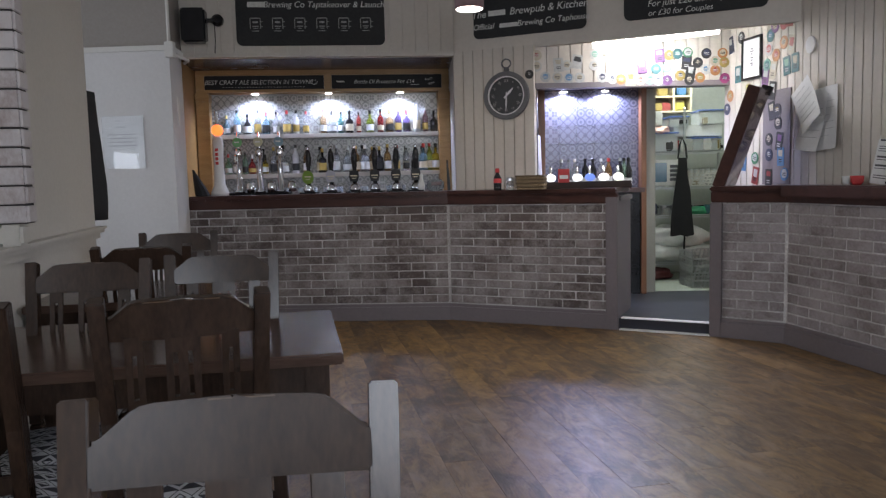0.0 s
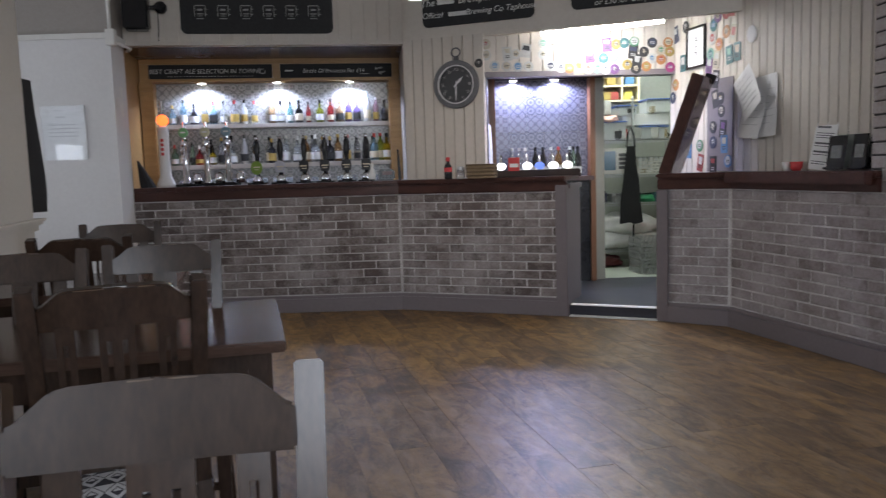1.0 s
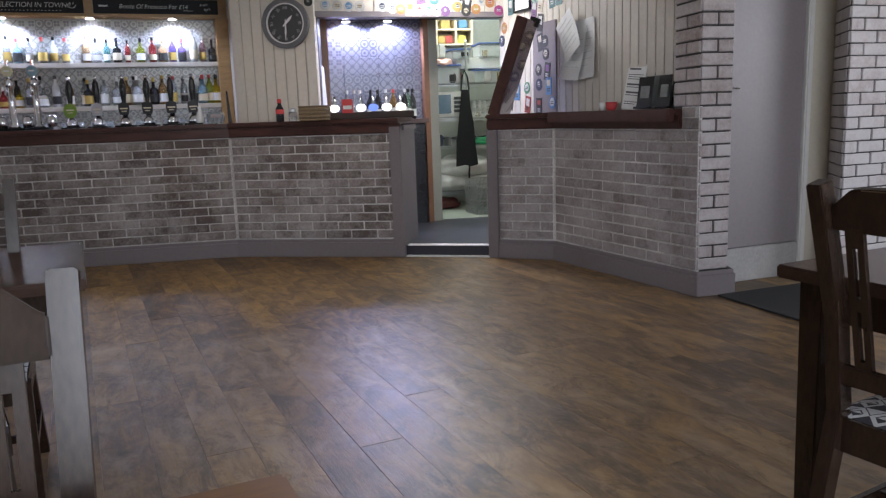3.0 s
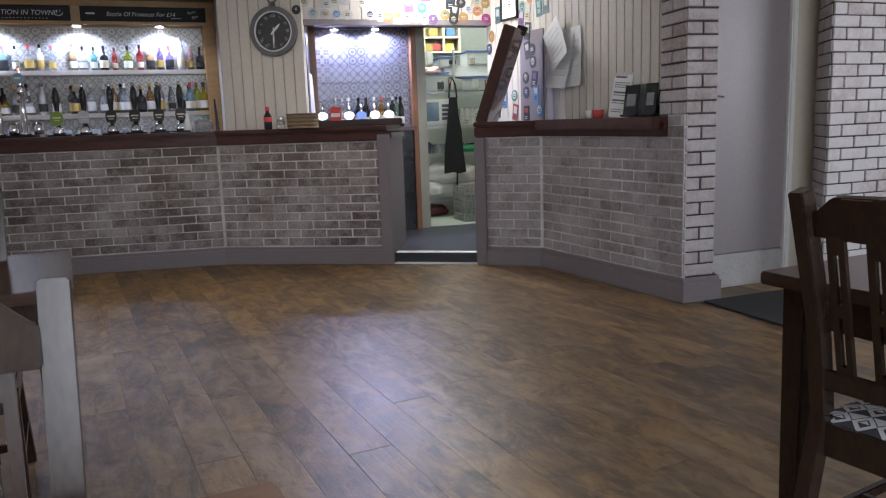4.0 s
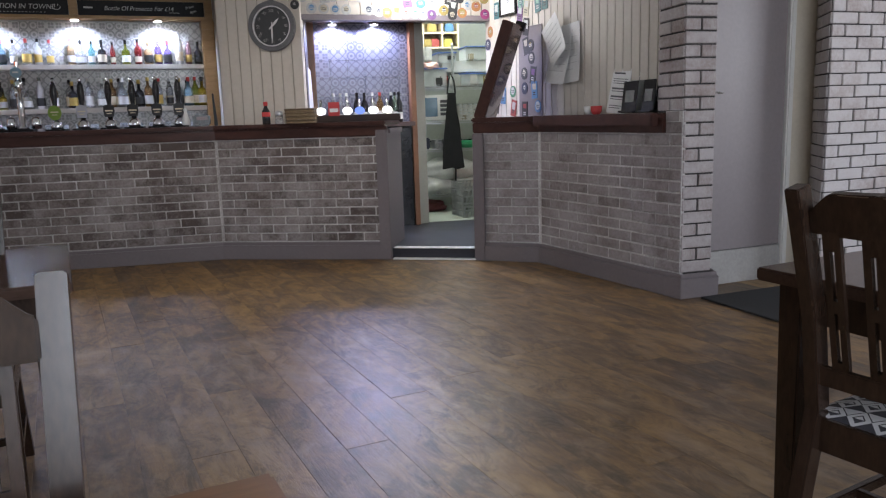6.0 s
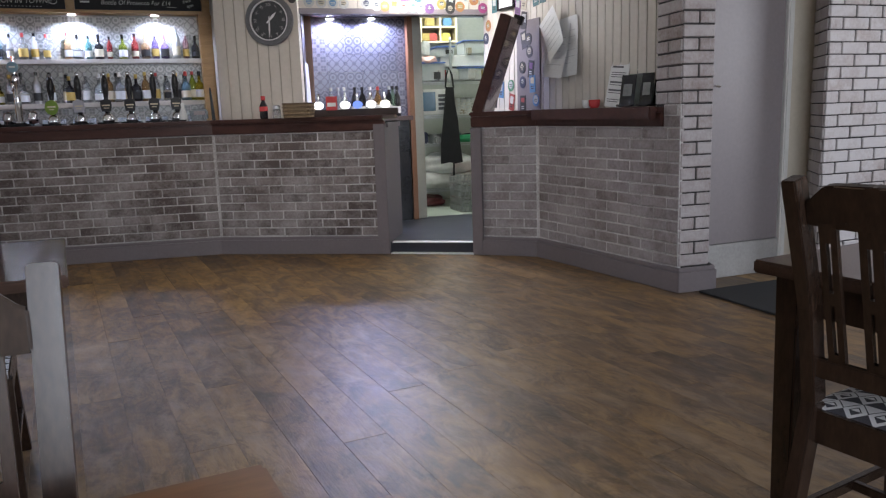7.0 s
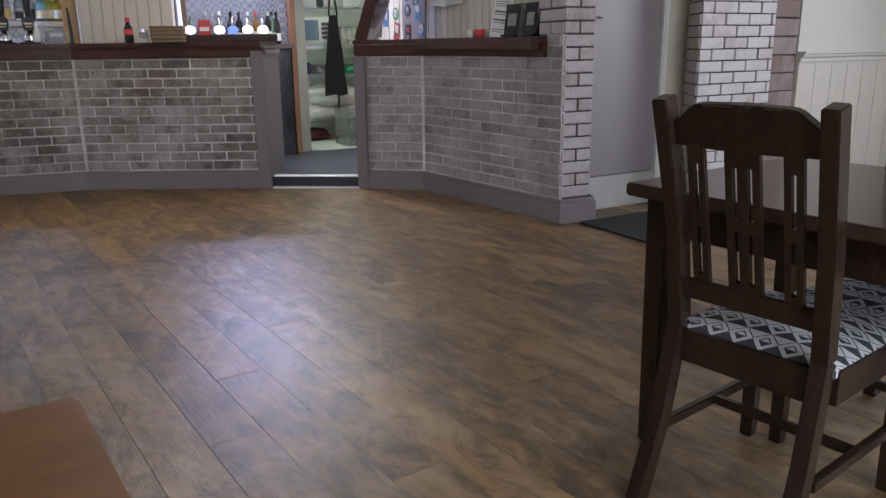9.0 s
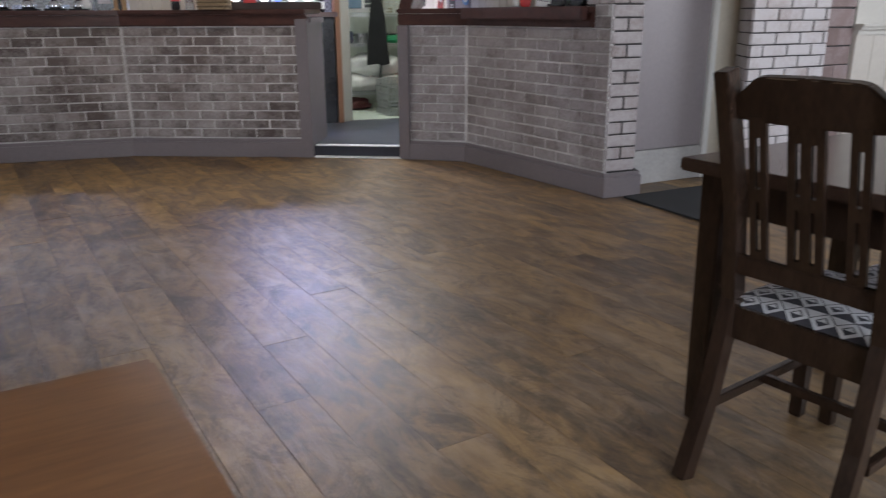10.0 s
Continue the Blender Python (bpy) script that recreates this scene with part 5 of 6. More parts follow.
HEADER_STICKERS = [(1145, 98, "o", "cream", "orange"), (1163, 103, "r", "purple", "white"), (1180, 102, "o", "ochre", "cream"), (1195, 100, "o", "teal", "mint"), (1213, 98, "o", "green", "white"), (1246, 100, "o", "black", "navy"),
                   (1132, 122, "r", "purple", "cream"), (1157, 126, "o", "teal", "green"), (1176, 124, "o", "mint", "white"), (1200, 138, "o", "ochre", "navy"), (1211, 116, "r", "black", "navy"), (1218, 132, "r", "black", "white"),
                   (1231, 116, "o", "black", "cream"), (1245, 128, "o", "white", "blue"), (1262, 130, "o", "orange", "red"), (1262, 114, "o", "cream", "green"), (1275, 100, "o", "orange", "cream"), (1278, 116, "o", "ochre", "orange"),
                   (1080, 142, "o", "white", "navy"), (1095, 143, "o", "orange", "yellow"), (1112, 143, "r", "cream", "orange"), (1129, 145, "o", "cream", "red"), (1146, 144, "o", "mint", "green"), (1161, 146, "o", "white", "navy"),
                   (1177, 146, "o", "purple", "white"), (1216, 146, "o", "black", "cream"), (1235, 142, "o", "orange", "ochre"), (1279, 144, "o", "magenta", "purple"), (1018, 111, "r", "white", "black"), (1120, 107, "r", "yellow", "yellow"),
                   (947, 99, "o", "cream", "red"), (947, 118, "o", "white", "cream"), (962, 137, "o", "white", "blue"), (983, 138, "o", "white", "cream"), (1003, 139, "o", "white", "blue"), (1022, 139, "o", "white", "cream"), (1062, 139, "o", "white", "navy"),
                   (1049, 99, "o", "white", "mint"), (1066, 100, "o", "white", "cream"), (1048, 118, "o", "white", "cream"), (1111, 127, "o", "white", "cream"), (985, 116, "r", "white", "cream"), (1000, 117, "o", "white", "cream")]
for i, (px, py, shape, c, c2) in enumerate(HEADER_STICKERS):
    line, s, z = on_header(px, py)
    w, h = (0.088, 0.088) if shape == "o" else (0.085, 0.115)
    sticker(facing(*line, s + 0.004, 0.0205, z), shape, w, h, c, c2, (i * 37) % 17 - 8)
line, s, z = on_header(1093, 118)
t = thing("letters_sign", "small black letters stuck on the boards", "sign", facing(*line, s, 0.0205, z))
lettering("lettering", "XLPA", 0.052, t, pose(0, -0.001, 0, 90), STICKER_COLOURS["black"])
sticker(facing(*CLOCK, 0.70, 0.020, 2.085), "o", 0.075, 0.075, "black", "white")

WALL_STICKERS = [(0.10, 2.29, "r", "navy", "white"), (0.257, 2.327, "o", "black", "white"), (0.03, 2.20, "o", "cream", "red"), (0.214, 2.034, "r", "teal", "white"), (0.37, 1.90, "o", "cream", "yellow"), (0.60, 1.96, "r", "purple", "white"),
                 (0.70, 2.00, "r", "cream", "white"), (0.717, 2.33, "o", "purple", "cream"), (0.642, 2.17, "o", "white", "red"), (0.735, 2.11, "o", "orange", "red"), (0.827, 2.335, "o", "red", "cream"), (0.90, 2.365, "r", "red", "purple"),
                 (0.92, 2.16, "r", "cream", "red"), (0.83, 2.19, "o", "orange", "cream"), (0.87, 2.01, "r", "teal", "mint"), (0.97, 2.02, "r", "teal", "cream"), (0.62, 2.05, "o", "mint", "teal"), (0.66, 2.27, "o", "teal", "blue"),
                 (0.70, 1.846, "r", "black", "white"), (0.70, 1.69, "r", "black", "cream"), (0.667, 1.47, "o", "black", "cream"), (0.67, 1.349, "o", "navy", "white"), (0.67, 1.17, "r", "black", "red"), (0.87, 1.196, "o", "blue", "white"),
                 (0.80, 1.45, "r", "black", "purple"), (0.098, 1.867, "o", "orange", "ochre"), (0.052, 1.76, "o", "navy", "white"), (0.36, 1.68, "r", "orange", "red"), (0.29, 1.46, "o", "blue", "white"), (0.305, 1.30, "r", "blue", "white"),
                 (0.47, 1.33, "o", "green", "white"), (0.48, 1.19, "r", "red", "white"), (0.77, 1.69, "o", "black", "ochre"), (0.78, 1.59, "o", "black", "cream"), (0.82, 1.33, "r", "blue", "cream"), (0.20, 1.55, "r", "white", "red"), (0.17, 1.36, "r", "red", "green"), (0.19, 1.22, "r", "black", "white")]
for i, (s, z, shape, c, c2) in enumerate(WALL_STICKERS):
    w, h = (0.095, 0.10) if shape == "o" else (0.085, 0.14)
    sticker(facing(*RIGHT, s, 0.0205 if not 0.58 < s < 0.93 or z > 1.85 else 0.027, z), shape, w, h, c, c2, (i * 29) % 25 - 12)

# framed certificate, plaque and clipped papers
t = thing("picture_frame", "black-framed white certificate hung on the boarded wall", "picture frame", facing(*RIGHT, 0.425, 0.022, 2.135))
b = bmesh.new()
for x0, x1, z0, z1 in ((-0.135, 0.135, 0.15, 0.168), (-0.135, 0.135, -0.168, -0.15), (-0.135, -0.12, -0.15, 0.15), (0.12, 0.135, -0.15, 0.15)):
    box(b, x0, x1, -0.02, 0, z0, z1)
part("frame", b, BLACK, t)
b = bmesh.new()
box(b, -0.12, 0.12, -0.008, -0.001, -0.15, 0.15)
sheet = part("sheet", b, PAPER, t)
b = bmesh.new()
for z, w in ((0.07, 0.03), (0.05, 0.045), (0.03, 0.02), (0.0, 0.04), (-0.02, 0.03), (-0.045, 0.05), (-0.06, 0.03)):
    box(b, -w / 2, w / 2, -0.0095, -0.0085, z, z + 0.009)
part("printing", b, INK, sheet)
t = thing("round_plaque", "round cream plaque on the boarded wall", "plaque", facing(*RIGHT, 1.15, 0.021, 2.117))
b = bmesh.new()
slab(b, [(0.055 * math.cos(a), 0.062 * math.sin(a)) for a in [2 * math.pi * k / 24 for k in range(24)]], -0.012, 0)
part("disc", b, PAPER, t, bevel=0.003)


def paper_sheet(w, h, curl, bars=8):
    """A hanging sheet that curls away from the wall; its printed lines follow the curl."""
    b, c = bmesh.new(), bmesh.new()
    rows = 8
    vs = [[b.verts.new((x, -0.004 - curl * (k / rows) ** 2, -h * k / rows)) for x in (-w / 2, w / 2)] for k in range(rows + 1)]
    for p, q in zip(vs, vs[1:]):
        b.faces.new((p[0], q[0], q[1], p[1]))
    geo = bmesh.ops.extrude_face_region(b, geom=list(b.faces))
    bmesh.ops.translate(b, vec=(0, -0.0012, 0), verts=[v for v in geo["geom"] if isinstance(v, bmesh.types.BMVert)])
    for k in range(bars):
        z = 0.12 + 0.76 * k / bars
        y = -0.0062 - curl * (z + 0.012) ** 2
        x1 = w * (0.38 if k % 3 else 0.2)
        box(c, -w * 0.38, x1, y - 0.0012, y, -h * z - 0.005, -h * z)
    return b, c


for s, z, w, h, curl, tilt, out, lines in ((1.31, 1.80, 0.26, 0.44, 0.03, -4, 0.024, 7), (1.24, 1.76, 0.25, 0.40, 0.06, 5, 0.04, 6), (1.10, 1.835, 0.23, 0.36, 0.05, -36, 0.075, 6)):
    t = thing("paper_sheet", "curling sheet of printed white paper clipped to the wall", "paper", facing(*RIGHT, s, out, z) @ Matrix.Rotation(radians(tilt), 4, "Y"), "papers clipped to the wall")
    b, c = paper_sheet(w, h, curl, lines)
    sh = part("sheet", b, PAPER, t)
    part("printing", c, surface("faint_print", (0.50, 0.50, 0.51), (0.6, 0.6, 0.6), 0.8), sh)

# raised flap of the counter, leaning back on its hinge
ax, dep = Vector((0.838, -0.546, 0)), Vector((0.546, 0.838, 0))
up = (ax * 0.33 + Vector((0, 0, 0.944))).normalized()
nor = up.cross(dep)
flap_m = Matrix(((dep.x, up.x, nor.x, 1.672), (dep.y, up.y, nor.y, 5.862), (dep.z, up.z, nor.z, TOP + 0.006), (0, 0, 0, 1)))
t = thing("counter_flap", "raised mahogany counter flap leaning on its hinge", "counter flap", flap_m)
b = bmesh.new()
box(b, 0.0, 0.46, 0.0, 0.76, -0.04, 0.0)
# leaf colour is raised to imitate the reflections on its glossy face
part("leaf", b, surface("polished_sheen_mahogany", (0.085, 0.048, 0.038), (0.15, 0.09, 0.07), 0.10, coarse=3, fine=30, relief=0.02, spec=0.8, rough_var=0.05), t, bevel=0.006)
b = bmesh.new()
box(b, -0.02, 0.0, 0.0, 0.76, -0.085, 0.004)
part("lip", b, MAHOGANY, t, bevel=0.005)
b = bmesh.new()
box(b, 0.40, 0.445, 0.72, 0.79, -0.06, 0.02)
part("bolt", b, BLACK, t, "small black bolt", bevel=0.004)

# grey sheet put in for the shadow on the boards behind the flap
bm = bmesh.new()
box(bm, 0.58, 0.93, -0.0255, -0.0185, 1.12, 1.845, facing(*RIGHT))
structure("wall_panel", bm, LILAC, "grey sheet standing in for shadow on the boarded wall")

# leaflets and holders on the short bar
t = thing("price_list", "white printed price list leaning on the wall", "menu card", facing(*RIGHT, 1.90, 0.06, TOP + 0.004) @ Matrix.Rotation(radians(-9), 4, "X") @ Matrix.Rotation(radians(5), 4, "Y"))
b = bmesh.new()
box(b, -0.10, 0.10, -0.003, 0, 0, 0.31)
sh = part("sheet", b, PAPER, t)
b = bmesh.new()
for k, (z, w) in enumerate(((0.27, 0.12), (0.235, 0.16), (0.22, 0.15), (0.205, 0.16), (0.165, 0.16), (0.15, 0.13), (0.11, 0.16), (0.095, 0.15), (0.05, 0.16), (0.035, 0.12))):
    box(b, -0.08, -0.08 + w, -0.0042, -0.0032, z, z + (0.012 if k in (0, 4, 6) else 0.005))
part("printing", b, INK, sh)
GREEN_CARD = surface("dull_green_card", (0.10, 0.115, 0.105), (0.16, 0.175, 0.16), 0.4)
for s, out, h, w, c in ((2.10, 0.045, 0.315, 0.17, GREEN_CARD), (2.26, 0.035, 0.315, 0.13, GREEN_CARD), (2.10, 0.11, 0.215, 0.15, BLACK), (2.27, 0.095, 0.22, 0.12, BLACK), (2.33, 0.055, 0.215, 0.06, BLACK)):
    t = thing("leaflet_holder", "%s upright leaflet holder on the short bar" % ("black" if c is BLACK else "grey-green"), "leaflet holder", facing(*RIGHT, s, out, TOP) @ Matrix.Rotation(radians(-8), 4, "X"), "leaflet holders on the short bar")
    b = bmesh.new()
    box(b, -w / 2, w / 2, -0.004, 0.0, 0.005, h)
    box(b, -w / 2, w / 2, -0.03, -0.004, 0.005, 0.018)
    hold = part("holder", b, c, t, bevel=0.002)
    b = bmesh.new()
    if c is BLACK:
        box(b, -w * 0.30, w * 0.30, -0.0055, -0.0045, h * 0.35, h * 0.72)
    else:
        box(b, -w * 0.10, w * 0.10, -0.0055, -0.0045, h * 0.83, h * 0.88)
        box(b, -w * 0.14, w * 0.14, -0.0055, -0.0045, h * 0.78, h * 0.80)
    part("printing", b, LABELS["white"] if c is not BLACK else surface("grey_print", (0.10, 0.11, 0.11), (0.25, 0.25, 0.25), 0.6, coarse=40), hold)
for s, name, c, lab in ((1.66, "tealight_holder", LABELS["white"], "small white tealight holder on the short bar"), (1.74, "red_bowl", LABELS["red"], "small red bowl on the short bar")):
    t = thing(name, lab, "holder" if "tea" in name else "bowl", facing(*RIGHT, s, 0.10, TOP))
    b = bmesh.new()
    lathe(b, [(0.025, 0), (0.038, 0.02), (0.042, 0.06), (0.036, 0.06), (0.03, 0.02)], 16)
    part("body", b, c, t, smooth=True)

# ---------------------------------------------------------------- chalkboards, speaker, lamp


def chalkboard(m, w, h, rows, label):
    t = thing("chalkboard", label, "chalkboard", m, "chalkboards on the bulkhead")
    b = bmesh.new()
    r = 0.05
    pts = []
    for cx, cz, a0 in ((w / 2 - r, -h / 2 + r, -90), (w / 2 - r, h / 2 - r, 0), (-w / 2 + r, h / 2 - r, 90), (-w / 2 + r, -h / 2 + r, 180)):
        pts += [(cx + r * math.cos(radians(a0 + 15 * k)), cz + r * math.sin(radians(a0 + 15 * k))) for k in range(7)]
    slab(b, pts, -0.018, 0.0)
    board = part("board", b, CHALK, t, bevel=0.003)
    for text, size, x, z in rows:
        lettering("lettering", text, size, board, pose(x, -0.0195, z, 90), CHALK_WHITE)
    return board


bd = chalkboard(facing(*FASCIA[:2], 1.10, 0.020, 2.62), 1.26, 0.45, [("Brewing Co Taptakeover & Launch", 0.072, 0.115, 0.115)], "black chalkboard with white lettering and six drawn beer mugs")
b = bmesh.new()
box(b, -0.53, -0.38, -0.0195, -0.0182, 0.095, 0.14)
part("name_mark", b, CHALK_WHITE, bd)
for k in range(6):
    b = bmesh.new()
    x = -0.468 + k * 0.187
    for x0, x1, z0, z1 in ((-0.040, 0.040, 0.050, 0.058), (-0.046, -0.040, -0.035, 0.05), (0.040, 0.046, -0.035, 0.05), (-0.030, 0.030, -0.056, -0.050), (-0.022, 0.022, 0.012, 0.028), (-0.026, 0.026, -0.018, -0.010), (-0.018, 0.018, -0.034, -0.028), (0.046, 0.062, 0.022, 0.027), (0.046, 0.062, -0.020, -0.015)):
        box(b, x + x0, x + x1, -0.0195, -0.0182, -0.05 + z0, -0.05 + z1)
    part("drawn_mug", b, CHALK_DIM, bd)
bd = chalkboard(facing(*FASCIA[1:], 0.70, 0.002, 2.68), 0.99, 0.52, [("The         Brewpub & Kitchen", 0.085, 0.0, -0.06), ("Official           Brewing Co Taphouse", 0.068, 0.01, -0.165)], "black chalkboard with white chalk lettering over the passage")
b = bmesh.new()
box(b, -0.355, -0.20, -0.0195, -0.0182, -0.08, -0.035)
box(b, -0.255, -0.09, -0.0195, -0.0182, -0.185, -0.15)
part("name_mark", b, CHALK_WHITE, bd)
chalkboard(facing(*FASCIA[1:], 2.03, 0.002, 2.70), 1.06, 0.52, [("For just £20 annually", 0.068, -0.06, -0.150), ("or £30 for Couples", 0.062, -0.10, -0.222)], "black chalkboard with chalk prices on the bulkhead")

t = thing("speaker", "black wall loudspeaker on a round bracket", "speaker", pose(-2.415, 6.505, 2.545, 0, 0, 9))
b = bmesh.new()
box(b, -0.10, 0.10, -0.085, 0.06, -0.14, 0.14)
part("cabinet", b, BLACK, t, bevel=0.02)
b = bmesh.new()
box(b, -0.088, 0.088, -0.092, -0.086, -0.128, 0.128)
part("grille", b, BLACK_CLOTH, t)
b = bmesh.new()
m = Matrix.Translation((0.18, 0.05, 0.06)) @ Matrix.Rotation(radians(90), 4, "X")
lathe(b, [(0.05, -0.04), (0.05, 0.0), (0.03, 0.02)], 18)
bmesh.ops.transform(b, matrix=m, verts=b.verts)
part("bracket", b, BLACK, t, smooth=False)
b = bmesh.new()
beam(b, (0.09, 0.03, 0.05), (0.17, 0.05, 0.06), 0.03, 0.03)
part("arm", b, BLACK, t)
b = bmesh.new()
tube(b, [(0.15, 0.085, 0.02), (0.15, 0.088, -0.10), (0.14, 0.088, -0.24)], 0.004, 6)
part("cable", b, BLACK, t)

t = thing("pendant_lamp", "pink-shaded pendant lamp with glowing opening", "pendant lamp", pose(-0.10, 5.35, 2.36))
b = bmesh.new()
lathe(b, [(0.098, 0.0), (0.10, 0.05), (0.085, 0.13), (0.03, 0.19), (0.02, 0.22)], 22)
part("shade", b, surface("dusky_pink_shade", (0.20, 0.12, 0.13), (0.30, 0.19, 0.20), 0.5), t, smooth=True)
b = bmesh.new()
lathe(b, [(0.09, -0.006), (0.09, -0.002)], 20)
part("diffuser", b, glow("warm_lamp_face", (1.0, 0.93, 0.85), 9.0), t)
b = bmesh.new()
tube(b, [(0, 0, 0.2), (0, 0, CEIL - 2.36)], 0.004, 6)
part("cord", b, BLACK, t)

t = thing("fluorescent_light", "lit white fluorescent batten under the soffit", "ceiling light", facing((0.72, 6.90), (1.83, 6.22)))
b = bmesh.new()
box(b, 0, 1.30, -0.05, 0.05, 2.36, 2.42)
part("batten", b, WHITE, t, bevel=0.004)
b = bmesh.new()
tube(b, [(0.02, 0, 2.325), (1.28, 0, 2.325)], 0.034, 12)
part("fluorescent_tube", b, glow("fluorescent_tube_glow", (0.95, 0.98, 1.0), 30), t)

# ---------------------------------------------------------------- left wall things
t = thing("notice_frame", "clear-fronted notice with printed sheet on the white wall", "notice", pose(-2.93, 6.197, 1.58))
b = bmesh.new()
box(b, -0.17, 0.17, -0.006, 0.0, -0.21, 0.21)
sh = part("sheet", b, PAPER, t)
b = bmesh.new()
for z, x0, x1 in ((0.17, -0.06, -0.02), (0.12, -0.06, 0.02), (0.06, -0.12, 0.1), (0.03, -0.12, 0.12), (0.0, -0.12, 0.08), (-0.03, -0.12, 0.11)):
    box(b, x0, x1, -0.0072, -0.0062, z, z + 0.008)
part("printing", b, surface("pale_print", (0.42, 0.42, 0.44), (0.55, 0.55, 0.56), 0.8), sh)
b = bmesh.new()
box(b, -0.172, 0.172, -0.013, -0.010, -0.212, 0.212)
gl = part("cover", b, glass("clear_cover", (0.95, 0.96, 0.97), 0.02, 1.0), t, "clear plastic cover")
gl.visible_shadow = False
t = thing("wall_pipe", "white painted pipe running down beside the ledge", "pipe")
b = bmesh.new()
tube(b, [(-2.505, 6.17, CEIL), (-2.505, 6.17, 2.35)], 0.013, 10)
part("riser", b, WHITE, t, smooth=True)
b = bmesh.new()
box(b, -2.53, -2.46, 6.13, 6.19, 2.24, 2.36)
part("junction_box", b, WHITE, t, bevel=0.004)
b = bmesh.new()
tube(b, [(-2.48, 6.16, 2.27), (-2.50, 6.55, 2.27), (-2.56, 6.62, 2.26)], 0.012, 10)
part("run", b, WHITE, t, smooth=True)
t = thing("switch_plate", "white switch plate on the wall's return", "switch", pose(-2.548, 6.42, 1.83, 0, 0, 98.5))
b = bmesh.new()
box(b, -0.035, 0.035, 0.002, 0.010, -0.12, 0.12)
part("plate", b, WHITE, t, bevel=0.003)

t = thing("hanging_coat", "black coat hanging at the end of the wall", "coat", pose(-2.325, 4.47, 0))
b = bmesh.new()
prof = [(0.012, 1.80), (0.03, 1.72), (0.055, 1.60), (0.078, 1.48), (0.098, 1.36), (0.112, 1.24), (0.120, 1.12), (0.118, 1.03)]
rings = []
for k, (r, z) in enumerate(prof):
    rings.append([b.verts.new((-0.06 + r * (1 + 0.10 * math.sin(5 * a + k)) * math.cos(a) * 0.75, 0.06 + 0.16 * math.sin(a), z)) for a in [2 * math.pi * j / 20 for j in range(20)]])
for p, q in zip(rings, rings[1:]):
    for j in range(20):
        b.faces.new((p[j], p[(j + 1) % 20], q[(j + 1) % 20], q[j]))
b.faces.new(rings[0]), b.faces.new(rings[-1][::-1])
part("cloth", b, BLACK_CLOTH, t, smooth=True)

# ---------------------------------------------------------------- tiled hatch, passage and kitchen
bm = bmesh.new()
box(bm, -0.15, 1.46, 7.505, 7.62, 0, 2.5)
structure("wall_hatch", bm, GROUT, "wall behind the patterned hatch tiles")
HATCH = bpy.data.objects["wall_hatch"]
for i in range(6):
    for k in range(6):
        piece("tile", TILE_ME["slate"], HATCH, pose(0.622 + i * 0.165, 7.504, 1.11 + k * 0.165))
bm = bmesh.new()
box(bm, 0.15, 2.4, 6.97, 7.504, 2.02, 2.12)
structure("ceiling_hatch", bm, SOFFIT, "dark soffit of the hatch")
bm = bmesh.new()
prism(bm, [(0.30, 6.775), (0.442, 6.718), (0.494, 7.30), (0.494, 7.50), (0.36, 7.50)], 0, 2.018)
structure("wall_hatch_side", bm, surface("dark_brown_paint", (0.045, 0.035, 0.03), (0.075, 0.06, 0.05), 0.4), "dark brown side wall of the hatch")
RED_OAK = surface("reddish_oak", (0.17, 0.07, 0.03), (0.28, 0.13, 0.06), 0.4, coarse=3, fine=26, stretch=(6, 6, 1))
for x0, x1, y0, y1 in ((0.495, 0.555, 7.30, 7.503), (1.452, 1.50, 7.36, 7.55)):
    bm = bmesh.new()
    box(bm, x0, x1, y0, y1, STEP, 2.018)
    structure("trim_jamb", bm, RED_OAK, "reddish oak jamb beside the tiles", 0.005)
bm = bmesh.new()
box(bm, 1.502, 1.60, 7.44, 7.60, STEP, 2.018)
structure("trim_kitchen_frame", bm, surface("grey_green_paint", (0.30, 0.30, 0.25), (0.37, 0.37, 0.31), 0.45), "grey-green painted kitchen door frame", 0.006)
bm = bmesh.new()
box(bm, 0.56, 1.445, 7.16, 7.495, 1.06, 1.10)
tagged(part("hatch_shelf", bm, MAHOGANY, None, bevel=0.004), "dark shelf under the hatch tiles", "shelf")
bm = bmesh.new()
box(bm, 0.58, 1.445, 7.38, 7.49, STEP, 1.058)
tagged(part("hatch_cabinet", bm, BLACK, None, bevel=0.004), "dark cabinet under the hatch shelf", "cabinet")
for x, tint, cap in ((0.70, "clear", "white"), (0.765, "clear", "silver"), (0.82, "clear", "white"), (0.915, "dark", "dark"), (0.985, "dark", "dark"), (1.06, "clear", "silver"), (1.13, "amber", "red"), (1.235, "dark", "silver"), (1.31, "dark", "dark"), (1.27, "green", "dark")):
    bottle(x, 7.25, 1.10, 0.275, 2, tint, "white", cap, "wine bottles in the hatch")
for x in (0.74, 1.13):
    downlight(x, 7.43, 2.02, "small lit chrome downlight in the hatch soffit")
t = thing("hanging_towel", "white paper pad hanging on the hatch's side", "paper pad", pose(0.47, 7.05, 1.25, 0, 0, 70))
b = bmesh.new()
slab(b, [(-0.05, 0), (0.10, -0.02), (0.06, 0.33), (-0.02, 0.35)], -0.008, 0)
part("sheet", b, PAPER, t)

